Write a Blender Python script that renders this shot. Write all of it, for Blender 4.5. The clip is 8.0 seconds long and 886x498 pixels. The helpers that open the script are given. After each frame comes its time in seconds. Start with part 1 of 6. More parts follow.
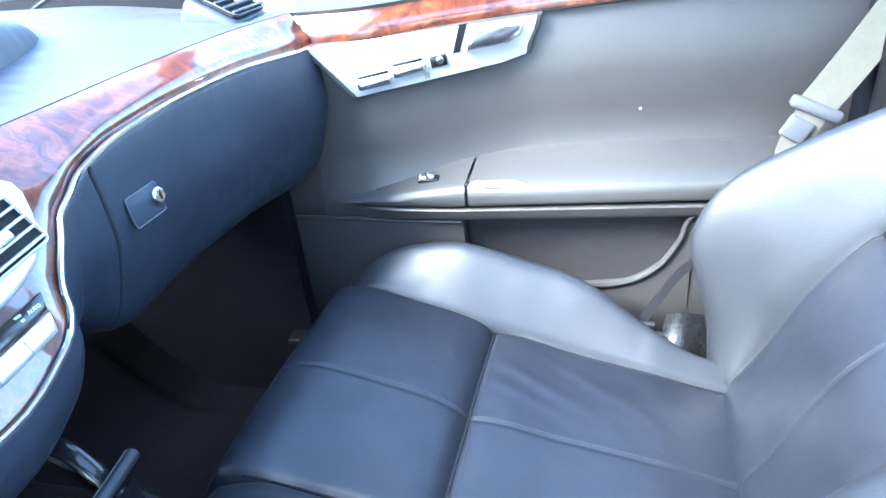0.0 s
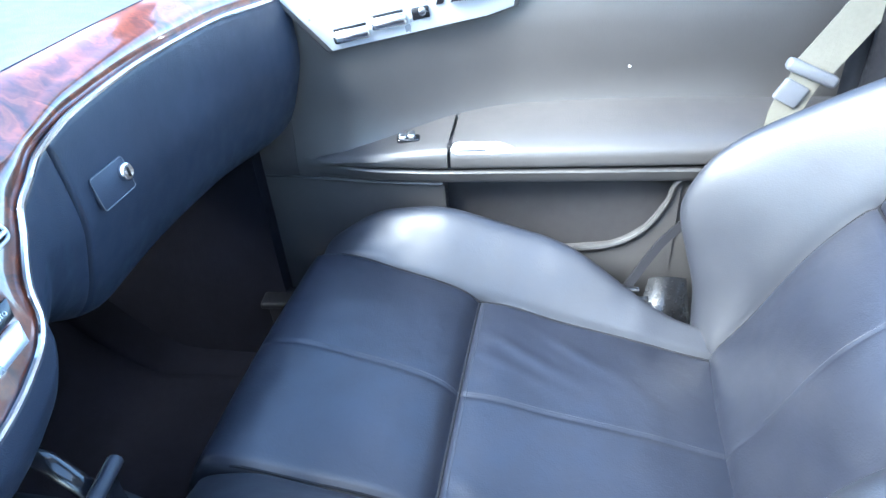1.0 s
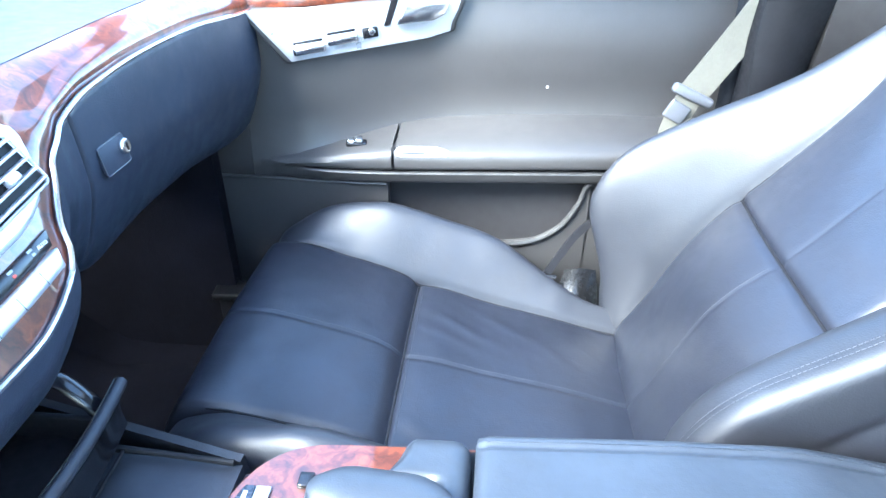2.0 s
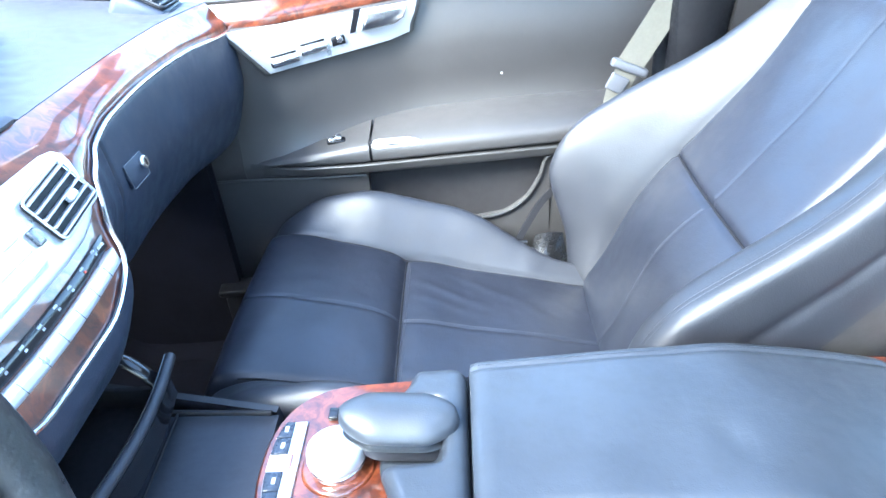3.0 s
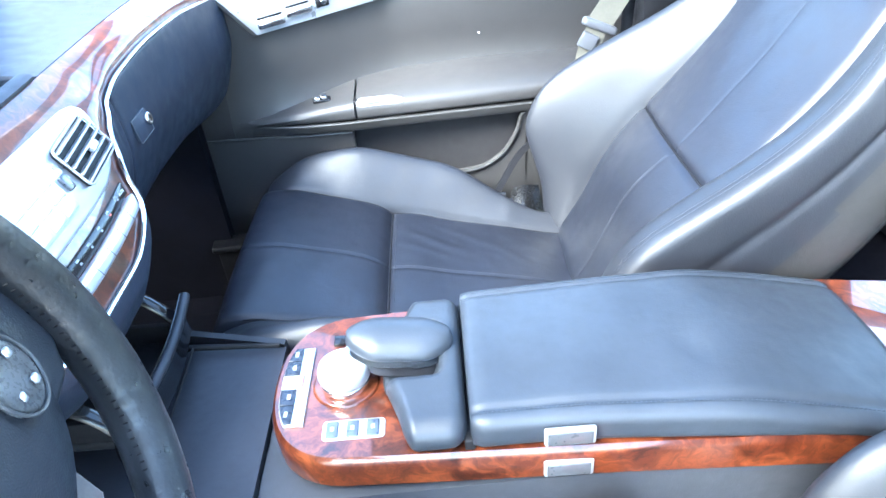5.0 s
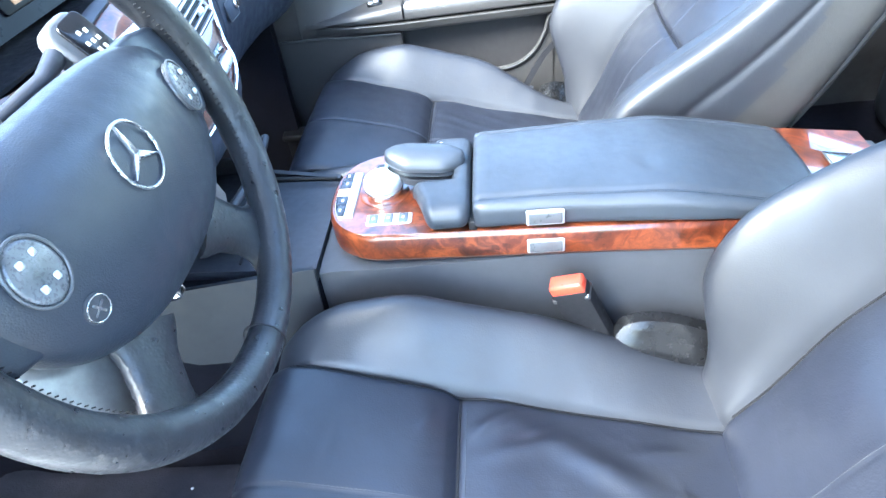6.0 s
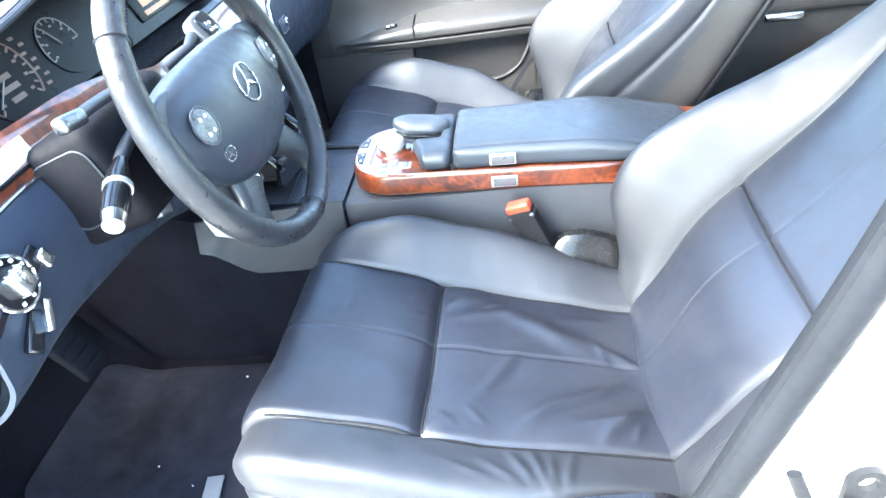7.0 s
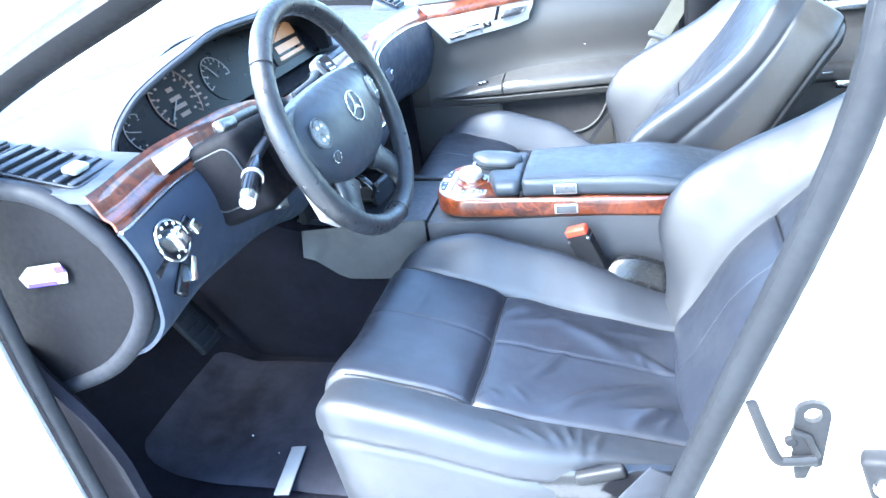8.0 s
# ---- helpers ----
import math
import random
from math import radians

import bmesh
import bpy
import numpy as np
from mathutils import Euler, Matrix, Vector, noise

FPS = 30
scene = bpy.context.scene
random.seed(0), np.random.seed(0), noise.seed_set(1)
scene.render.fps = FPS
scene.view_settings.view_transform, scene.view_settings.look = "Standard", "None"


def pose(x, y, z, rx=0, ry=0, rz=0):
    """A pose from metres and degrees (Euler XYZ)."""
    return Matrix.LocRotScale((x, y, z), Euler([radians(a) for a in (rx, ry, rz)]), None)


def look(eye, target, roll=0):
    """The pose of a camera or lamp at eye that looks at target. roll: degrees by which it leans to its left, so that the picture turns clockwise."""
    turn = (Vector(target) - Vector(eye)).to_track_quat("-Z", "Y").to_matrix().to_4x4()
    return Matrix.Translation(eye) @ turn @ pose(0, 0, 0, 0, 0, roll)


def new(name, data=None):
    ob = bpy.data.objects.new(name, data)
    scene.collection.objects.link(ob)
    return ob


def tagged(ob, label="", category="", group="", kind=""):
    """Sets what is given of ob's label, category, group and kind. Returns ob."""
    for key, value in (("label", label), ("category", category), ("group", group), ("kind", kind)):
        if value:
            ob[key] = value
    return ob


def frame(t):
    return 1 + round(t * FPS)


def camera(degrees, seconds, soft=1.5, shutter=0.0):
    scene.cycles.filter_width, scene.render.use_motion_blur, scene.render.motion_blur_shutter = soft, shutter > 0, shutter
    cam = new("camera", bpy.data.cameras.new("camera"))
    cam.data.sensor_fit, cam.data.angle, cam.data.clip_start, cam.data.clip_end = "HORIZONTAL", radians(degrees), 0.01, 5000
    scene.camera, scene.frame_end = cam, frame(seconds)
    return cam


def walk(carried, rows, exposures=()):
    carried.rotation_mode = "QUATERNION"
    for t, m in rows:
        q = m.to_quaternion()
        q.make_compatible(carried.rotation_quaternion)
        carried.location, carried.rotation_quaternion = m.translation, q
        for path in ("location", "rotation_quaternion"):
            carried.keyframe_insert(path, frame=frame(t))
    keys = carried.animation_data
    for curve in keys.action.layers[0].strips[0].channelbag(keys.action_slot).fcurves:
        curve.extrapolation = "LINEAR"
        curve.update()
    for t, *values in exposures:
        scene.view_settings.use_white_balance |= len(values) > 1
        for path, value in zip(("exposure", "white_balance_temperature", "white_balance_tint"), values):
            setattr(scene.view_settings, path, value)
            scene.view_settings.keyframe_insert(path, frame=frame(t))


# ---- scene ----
cam = camera(67.3, 8.0)
PATH = [
    (0, (0.117, -0.19, 0.89), (-0.397, 1.494, -0.059), -6.7),
    (0.5, (0.089, -0.156, 0.91), (-0.342, 1.493, -0.136), -4.1),
    (1, (0.07, -0.146, 0.912), (-0.307, 1.463, -0.214), -4.9),
    (1.5, (0.075, -0.212, 0.922), (-0.12, 1.508, -0.081), -4.3),
    (2, (0.063, -0.291, 0.922), (-0.088, 1.41, -0.119), 0.0),
    (2.2, (0.062, -0.321, 0.924), (-0.043, 1.378, -0.127), -0.2),
    (3.3, (0.07, -0.428, 0.973), (-0.029, 1.248, -0.113), -6.1),
    (3.5, (0.053, -0.435, 0.965), (-0.012, 1.216, -0.162), -5.2),
    (4, (0.004, -0.458, 0.988), (-0.014, 1.201, -0.129), -3.7),
    (4.2, (0.018, -0.456, 0.999), (-0.007, 1.267, -0.016), -3.0),
    (5.3, (0.057, -0.539, 0.97), (-0.004, 1.076, -0.208), -7.0),
    (5.5, (0.064, -0.593, 0.965), (-0.091, 1.025, -0.2), -7.4),
    (6, (0.104, -0.752, 0.983), (-0.109, 0.796, -0.266), -8.4),
    (6.5, (0.141, -0.94, 1.012), (-0.094, 0.609, -0.231), -9.7),
    (7, (0.189, -1.125, 1.044), (-0.086, 0.49, -0.102), -9.1),
    (7.5, (0.212, -1.19, 1.05), (-0.114, 0.476, -0.007), -7.7),
    (8, (0.26, -1.317, 1.048), (-0.276, 0.365, 0.108), -9.4),
]
walk(cam, [(t, look(eye, target, roll)) for t, eye, target, roll in PATH], exposures=[
    (0, 4.27, 5400, 0), (0.5, 4.22, 5400, 0), (1, 4.18, 5450, 0), (1.5, 4.27, 5500, 0), (2.2, 4.24, 5500, 0), (3.5, 4.14, 5600, 0), (4.2, 4.19, 5550, 0),
    (5.5, 4.13, 5600, 0), (6.0, 4.24, 5650, 0), (6.5, 4.38, 5950, 0), (7, 4.32, 6100, 0), (7.5, 4.27, 6000, 0), (8, 4.24, 5400, 0)])

# ---- world and light ----
world = bpy.data.worlds.new("world")
scene.world = world
world.use_nodes = True
wn = world.node_tree.nodes
wl = world.node_tree.links
wn.clear()
sky = wn.new("ShaderNodeTexSky")
sky.sky_type = "NISHITA"
sky.sun_disc = False
SUN_EL, SUN_AZ = 44.0, 228.0
sky.sun_elevation = radians(SUN_EL)
sky.sun_rotation = radians(SUN_AZ)
sky.dust_density = 2.0
bg = wn.new("ShaderNodeBackground")
bg.inputs["Strength"].default_value = 0.15
wout = wn.new("ShaderNodeOutputWorld")
wl.new(sky.outputs[0], bg.inputs[0])
wl.new(bg.outputs[0], wout.inputs[0])

sun = new("sun", bpy.data.lights.new("sun", "SUN"))
sun.data.energy = 2.2
sun.data.angle = radians(32)
sun.data.color = (1.0, 0.95, 0.88)
# the sky's sun_rotation turns clockwise from +y
SUN_DIR = Vector((math.sin(radians(SUN_AZ)) * math.cos(radians(SUN_EL)),
                  math.cos(radians(SUN_AZ)) * math.cos(radians(SUN_EL)), math.sin(radians(SUN_EL))))
sun.matrix_world = look(SUN_DIR * 20, (0, 0, 0))


# ---- materials ----
def material(name, color, rough=0.5, metal=0.0, vary=0.25, scale=6.0, grain=0.0, grain_scale=600.0,
             coat=0.0, spec=0.5, stain=None, rough_vary=0.1, grain_kind="voronoi", crease=0.0):
    """A surface with broad variation of tone, a fine relief and uneven gloss."""
    m = bpy.data.materials.new(name)
    m.use_nodes = True
    n, l = m.node_tree.nodes, m.node_tree.links
    b = n["Principled BSDF"]
    b.inputs["Metallic"].default_value = metal
    b.inputs["Coat Weight"].default_value = coat
    b.inputs["Coat Roughness"].default_value = 0.06
    b.inputs["Specular IOR Level"].default_value = spec
    tc = n.new("ShaderNodeTexCoord")
    n1 = n.new("ShaderNodeTexNoise")
    n1.inputs["Scale"].default_value = scale
    n1.inputs["Detail"].default_value = 6
    n1.inputs["Roughness"].default_value = 0.65
    l.new(tc.outputs["Object"], n1.inputs["Vector"])
    ramp = n.new("ShaderNodeValToRGB")
    lo = [c * (1 - vary) for c in color]
    hi = [min(1, c * (1 + vary)) for c in color]
    if stain:
        lo = stain
    ramp.color_ramp.elements[0].position, ramp.color_ramp.elements[1].position = 0.3, 0.7
    ramp.color_ramp.elements[0].color, ramp.color_ramp.elements[1].color = (*lo, 1), (*hi, 1)
    l.new(n1.outputs["Fac"], ramp.inputs["Fac"])
    l.new(ramp.outputs["Color"], b.inputs["Base Color"])
    n2 = n.new("ShaderNodeTexNoise")
    n2.inputs["Scale"].default_value = scale * 7
    n2.inputs["Detail"].default_value = 4
    l.new(tc.outputs["Object"], n2.inputs["Vector"])
    mr = n.new("ShaderNodeMapRange")
    mr.inputs["From Min"].default_value, mr.inputs["From Max"].default_value = 0.3, 0.7
    mr.inputs["To Min"].default_value = max(0.02, rough - rough_vary)
    mr.inputs["To Max"].default_value = min(1, rough + rough_vary)
    l.new(n2.outputs["Fac"], mr.inputs["Value"])
    l.new(mr.outputs["Result"], b.inputs["Roughness"])
    if grain:
        if grain_kind == "voronoi":
            g = n.new("ShaderNodeTexVoronoi")
            g.feature = "SMOOTH_F1"
            out = "Distance"
        else:
            g = n.new("ShaderNodeTexNoise")
            g.inputs["Detail"].default_value = 5
            out = "Fac"
        g.inputs["Scale"].default_value = grain_scale
        l.new(tc.outputs["Object"], g.inputs["Vector"])
        bump = n.new("ShaderNodeBump")
        bump.inputs["Strength"].default_value = grain
        bump.inputs["Distance"].default_value = 0.0006
        l.new(g.outputs[out], bump.inputs["Height"])
        if scale < 40:
            b2 = n.new("ShaderNodeBump")
            b2.inputs["Strength"].default_value = 0.06
            b2.inputs["Distance"].default_value = 0.01
            l.new(n2.outputs["Fac"], b2.inputs["Height"])
            l.new(b2.outputs["Normal"], bump.inputs["Normal"])
        if crease:
            # fine wandering creases, gathered in patches
            wn1 = n.new("ShaderNodeTexNoise")
            wn1.inputs["Scale"].default_value = 16
            wn1.inputs["Detail"].default_value = 1
            wn1.inputs["Distortion"].default_value = 1.2
            l.new(tc.outputs["Object"], wn1.inputs["Vector"])
            rg = n.new("ShaderNodeValToRGB")
            re = rg.color_ramp.elements
            rg.color_ramp.interpolation = "B_SPLINE"
            re[0].position, re[0].color = 0.42, (0, 0, 0, 1)
            re[1].position, re[1].color = 0.58, (0, 0, 0, 1)
            peak = re.new(0.5)
            peak.color = (1, 1, 1, 1)
            l.new(wn1.outputs["Fac"], rg.inputs["Fac"])
            mk = n.new("ShaderNodeTexNoise")
            mk.inputs["Scale"].default_value = 7
            l.new(tc.outputs["Object"], mk.inputs["Vector"])
            mm = n.new("ShaderNodeMapRange")
            mm.inputs["From Min"].default_value, mm.inputs["From Max"].default_value = 0.45, 0.7
            l.new(mk.outputs["Fac"], mm.inputs["Value"])
            ml = n.new("ShaderNodeMath")
            ml.operation = "MULTIPLY"
            l.new(rg.outputs["Color"], ml.inputs[0])
            l.new(mm.outputs["Result"], ml.inputs[1])
            b3 = n.new("ShaderNodeBump")
            b3.inputs["Strength"].default_value = crease
            b3.inputs["Distance"].default_value = 0.004
            l.new(ml.outputs[0], b3.inputs["Height"])
            l.new(bump.outputs["Normal"], b3.inputs["Normal"])
            l.new(b3.outputs["Normal"], b.inputs["Normal"])
        else:
            l.new(bump.outputs["Normal"], b.inputs["Normal"])
    return m


def burl(name):
    """Polished burl walnut: swirling figure, dark eyes, clear lacquer."""
    m = bpy.data.materials.new(name)
    m.use_nodes = True
    n, l = m.node_tree.nodes, m.node_tree.links
    b = n["Principled BSDF"]
    tc = n.new("ShaderNodeTexCoord")
    warp = n.new("ShaderNodeTexNoise")
    warp.inputs["Scale"].default_value = 14
    warp.inputs["Detail"].default_value = 5
    l.new(tc.outputs["Object"], warp.inputs["Vector"])
    add = n.new("ShaderNodeVectorMath")
    add.operation = "MULTIPLY_ADD"
    add.inputs[1].default_value = (0.12, 0.12, 0.12)
    l.new(warp.outputs["Color"], add.inputs[0])
    l.new(tc.outputs["Object"], add.inputs[2])
    fig = n.new("ShaderNodeTexNoise")
    fig.inputs["Scale"].default_value = 30
    fig.inputs["Detail"].default_value = 6
    fig.inputs["Roughness"].default_value = 0.6
    fig.inputs["Distortion"].default_value = 1.3
    l.new(add.outputs[0], fig.inputs["Vector"])
    ramp = n.new("ShaderNodeValToRGB")
    e = ramp.color_ramp.elements
    e[0].position, e[0].color = 0.3, (0.022, 0.006, 0.003, 1)
    e[1].position, e[1].color = 0.72, (0.215, 0.055, 0.018, 1)
    mid = e.new(0.47)
    mid.color = (0.080, 0.018, 0.007, 1)
    l.new(fig.outputs["Fac"], ramp.inputs["Fac"])
    eyes = n.new("ShaderNodeTexVoronoi")
    eyes.inputs["Scale"].default_value = 13
    l.new(add.outputs[0], eyes.inputs["Vector"])
    er = n.new("ShaderNodeValToRGB")
    er.color_ramp.elements[0].position, er.color_ramp.elements[0].color = 0.08, (0.25, 0.18, 0.15, 1)
    er.color_ramp.elements[1].position, er.color_ramp.elements[1].color = 0.3, (1, 1, 1, 1)
    l.new(eyes.outputs["Distance"], er.inputs["Fac"])
    mix = n.new("ShaderNodeMix")
    mix.data_type, mix.blend_type = "RGBA", "MULTIPLY"
    mix.inputs["Factor"].default_value = 0.75
    l.new(ramp.outputs["Color"], mix.inputs[6])
    l.new(er.outputs["Color"], mix.inputs[7])
    l.new(mix.outputs[2], b.inputs["Base Color"])
    b.inputs["Roughness"].default_value = 0.28
    b.inputs["Coat Weight"].default_value = 1.0
    b.inputs["Coat Roughness"].default_value = 0.03
    return m


LEATHER = material("dark_leather", (0.0152, 0.0166, 0.0220), 0.48, vary=0.18, scale=4, grain=0.18, grain_scale=620, rough_vary=0.06, spec=0.68, crease=0.03)
# bolster hide with more creases; darker, bluer for sky tint and less glare
LEATHER_INSERT = material("creased_leather", (0.0120, 0.0138, 0.0215), 0.43, vary=0.2, scale=5, grain=0.2, grain_scale=560, rough_vary=0.07, spec=0.58, crease=0.06)
LEATHER_LID = material("armrest_leather", (0.029, 0.035, 0.046), 0.46, vary=0.22, scale=8, grain=0.12, grain_scale=700, rough_vary=0.08, spec=0.6)
STITCH = material("stitch_thread", (0.030, 0.032, 0.038), 0.7, vary=0.2, scale=90)
SIDE_TRIM = material("seat_side_trim", (0.030, 0.029, 0.029), 0.42, vary=0.15, scale=9, grain=0.2, grain_scale=800, spec=0.6)
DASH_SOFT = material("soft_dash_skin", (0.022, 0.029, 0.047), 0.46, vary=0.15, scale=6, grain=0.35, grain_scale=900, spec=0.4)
# paler copy of the dash skin: light from the windscreen in the colour
DASH_TOP = material("lit_dash_skin", (0.038, 0.042, 0.054), 0.58, vary=0.12, scale=6, grain=0.35, grain_scale=900, spec=0.4)
PLASTIC = material("dark_plastic", (0.026, 0.028, 0.036), 0.45, vary=0.15, scale=12, grain=0.15, grain_scale=1100, spec=0.35)
PLASTIC_GREY = material("grey_plastic", (0.035, 0.037, 0.044), 0.5, vary=0.12, scale=8, grain=0.25, grain_scale=1000)
KNEE = material("dark_grey_trim", (0.013, 0.014, 0.018), 0.5, vary=0.12, scale=8, grain=0.25, grain_scale=1000)
TRIM_GREY = material("satin_grey_inlay", (0.10, 0.105, 0.115), 0.35, metal=0.3, vary=0.1, scale=30)
BLACK = material("black_gloss_plastic", (0.008, 0.008, 0.010), 0.18, vary=0.2, scale=20, rough_vary=0.05)
BLACK_MATT = material("black_matt_plastic", (0.010, 0.010, 0.012), 0.6, vary=0.2, scale=20, spec=0.2)
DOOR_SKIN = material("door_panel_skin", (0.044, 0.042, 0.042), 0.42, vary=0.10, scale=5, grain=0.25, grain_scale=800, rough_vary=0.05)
DOOR_DARK = material("dark_door_trim", (0.026, 0.024, 0.025), 0.6, vary=0.15, scale=7, grain=0.2, grain_scale=900)
CHROME = material("satin_chrome", (0.78, 0.79, 0.80), 0.16, metal=1.0, vary=0.04, scale=6, rough_vary=0.03)
SILVER = material("silver_plastic", (0.56, 0.58, 0.61), 0.3, metal=0.55, vary=0.04, scale=5, rough_vary=0.03)
WORN_CHROME = material("worn_chrome", (0.42, 0.43, 0.45), 0.24, metal=0.9, vary=0.08, scale=12)
STEEL = material("dull_steel", (0.20, 0.20, 0.21), 0.35, metal=1.0, vary=0.2, scale=40, rough_vary=0.12)
SPOKE = material("satin_grey_spoke", (0.085, 0.088, 0.095), 0.4, metal=0.2, vary=0.2, scale=12, grain=0.3, grain_scale=500)
STRIKER = material("dark_zinc", (0.012, 0.012, 0.014), 0.55, metal=0.0, spec=0.25, vary=0.2, scale=30)
WOOD = burl("burl_walnut")
CARPET = material("dark_carpet", (0.0075, 0.0075, 0.0115), 0.95, vary=0.35, scale=9, grain=1.0, grain_scale=420, spec=0.1, grain_kind="noise")
MAT = material("worn_carpet_mat", (0.025, 0.025, 0.034), 0.95, vary=0.55, scale=5, grain=1.0, grain_scale=380, spec=0.12, grain_kind="noise")
RUBBER = material("rubber_seal", (0.009, 0.010, 0.013), 0.7, vary=0.2, scale=14, grain=0.15, grain_scale=500, spec=0.2)
PAINT = material("white_car_paint", (0.80, 0.80, 0.79), 0.25, vary=0.03, scale=4, coat=0.8, rough_vary=0.05)
BELT = material("cream_webbing", (0.135, 0.128, 0.105), 0.75, vary=0.06, scale=30, grain=0.4, grain_scale=900)
RED = material("red_plastic", (0.60, 0.06, 0.03), 0.35, vary=0.1, scale=30)
LABEL_WHITE = material("white_label", (0.82, 0.82, 0.80), 0.5, vary=0.04, scale=40)
LABEL_YELLOW = material("yellow_label", (0.85, 0.60, 0.20), 0.5, vary=0.05, scale=40)
LABEL_PURPLE = material("purple_label", (0.05, 0.02, 0.28), 0.5, vary=0.05, scale=40)
SCREEN = material("dark_screen", (0.004, 0.004, 0.006), 0.3, vary=0.2, scale=6, rough_vary=0.04, spec=0.06)
DIAL = material("dial_print", (0.105, 0.058, 0.042), 0.5, vary=0.1, scale=60)
DIAL_PALE = material("pale_dial_print", (0.13, 0.12, 0.12), 0.5, vary=0.1, scale=60)
ORANGE = material("orange_screen_print", (0.42, 0.18, 0.065), 0.4, vary=0.15, scale=20)
BUTTON = material("blue_grey_button", (0.085, 0.105, 0.140), 0.35, vary=0.1, scale=30)
BUTTON_DARK = material("dark_blue_button", (0.020, 0.026, 0.040), 0.30, vary=0.1, scale=30)
# red lens made paler: the glare on it is in the colour
HAZARD = material("glare_red_lens", (0.55, 0.22, 0.19), 0.3, vary=0.1, scale=30)
SYMBOL = material("symbol_print", (0.34, 0.36, 0.39), 0.5, vary=0.1, scale=60)
HEADLINER = material("grey_headliner", (0.58, 0.57, 0.56), 0.95, vary=0.05, scale=15, grain=0.4, grain_scale=500, grain_kind="noise")
BOUNCE_GROUND = material("pale_bounce_ground", (0.26, 0.255, 0.24), 0.9, vary=0.2, scale=1.6, grain=0.6, grain_scale=90, grain_kind="noise")


# ---- building helpers ----
def thing(name, at, label, category, group="", kind=""):
    ob = new(name)
    ob.location = at
    ob.empty_display_size = 0.05
    return tagged(ob, label, category, group, kind)


def link(name, bm, mat, smooth=True, angle=40):
    bmesh.ops.recalc_face_normals(bm, faces=bm.faces)
    me = bpy.data.meshes.new(name)
    bm.to_mesh(me)
    bm.free()
    me.materials.append(mat)
    if smooth:
        me.shade_smooth()
        me.set_sharp_from_angle(angle=radians(angle))
    return new(name, me)


def part(name, bm, mat, parent, label="", smooth=True, angle=40):
    """One mesh under a thing or a part; its points are given in the world."""
    ob = link(name, bm, mat, smooth, angle)
    ob.parent = parent
    if parent.type == "EMPTY":
        ob.matrix_parent_inverse = Matrix.Translation(parent.location).inverted()
    if label:
        ob["label"] = label
    return ob


def structure(name, bm, mat, label, category, smooth=True, angle=40):
    return tagged(link(name, bm, mat, smooth, angle), label, category, kind="structure")


def smoothstep(a, b, x):
    t = min(1.0, max(0.0, (x - a) / (b - a)))
    return t * t * (3 - 2 * t)


def bump1(x, c, w):
    return math.exp(-((x - c) / w) ** 2)


def lerp_table(table, x):
    """Smooth reading of a short table of (x, value), without overshoot."""
    if x <= table[0][0]:
        return table[0][1]
    if x >= table[-1][0]:
        return table[-1][1]
    k = 0
    while x > table[k + 1][0]:
        k += 1

    def slope(i):
        if i <= 0 or i >= len(table) - 1:
            return 0.0 if len(table) > 2 else (table[1][1] - table[0][1]) / (table[1][0] - table[0][0])
        a = (table[i][1] - table[i - 1][1]) / (table[i][0] - table[i - 1][0])
        b = (table[i + 1][1] - table[i][1]) / (table[i + 1][0] - table[i][0])
        return 0.0 if a * b <= 0 else 2 * a * b / (a + b)
    (xa, va), (xb, vb) = table[k], table[k + 1]
    h = xb - xa
    t = (x - xa) / h
    return (va * (1 + 2 * t) * (1 - t) ** 2 + vb * t * t * (3 - 2 * t)
            + h * slope(k) * t * (1 - t) ** 2 - h * slope(k + 1) * t * t * (1 - t))


def steps(a, b, n, dense=()):
    """n even steps from a to b, with finer ones round seams."""
    xs = set(round(a + (b - a) * i / n, 5) for i in range(n + 1))
    for c in dense:
        for d in (-0.012, -0.007, -0.0042, -0.002, 0, 0.002, 0.0042, 0.007, 0.012):
            if a < c + d < b:
                xs.add(round(c + d, 5))
    xs = sorted(xs)
    keep = [xs[0]]
    for x in xs[1:-1]:
        if x - keep[-1] > 0.0012:
            keep.append(x)
    return keep + [xs[-1]]


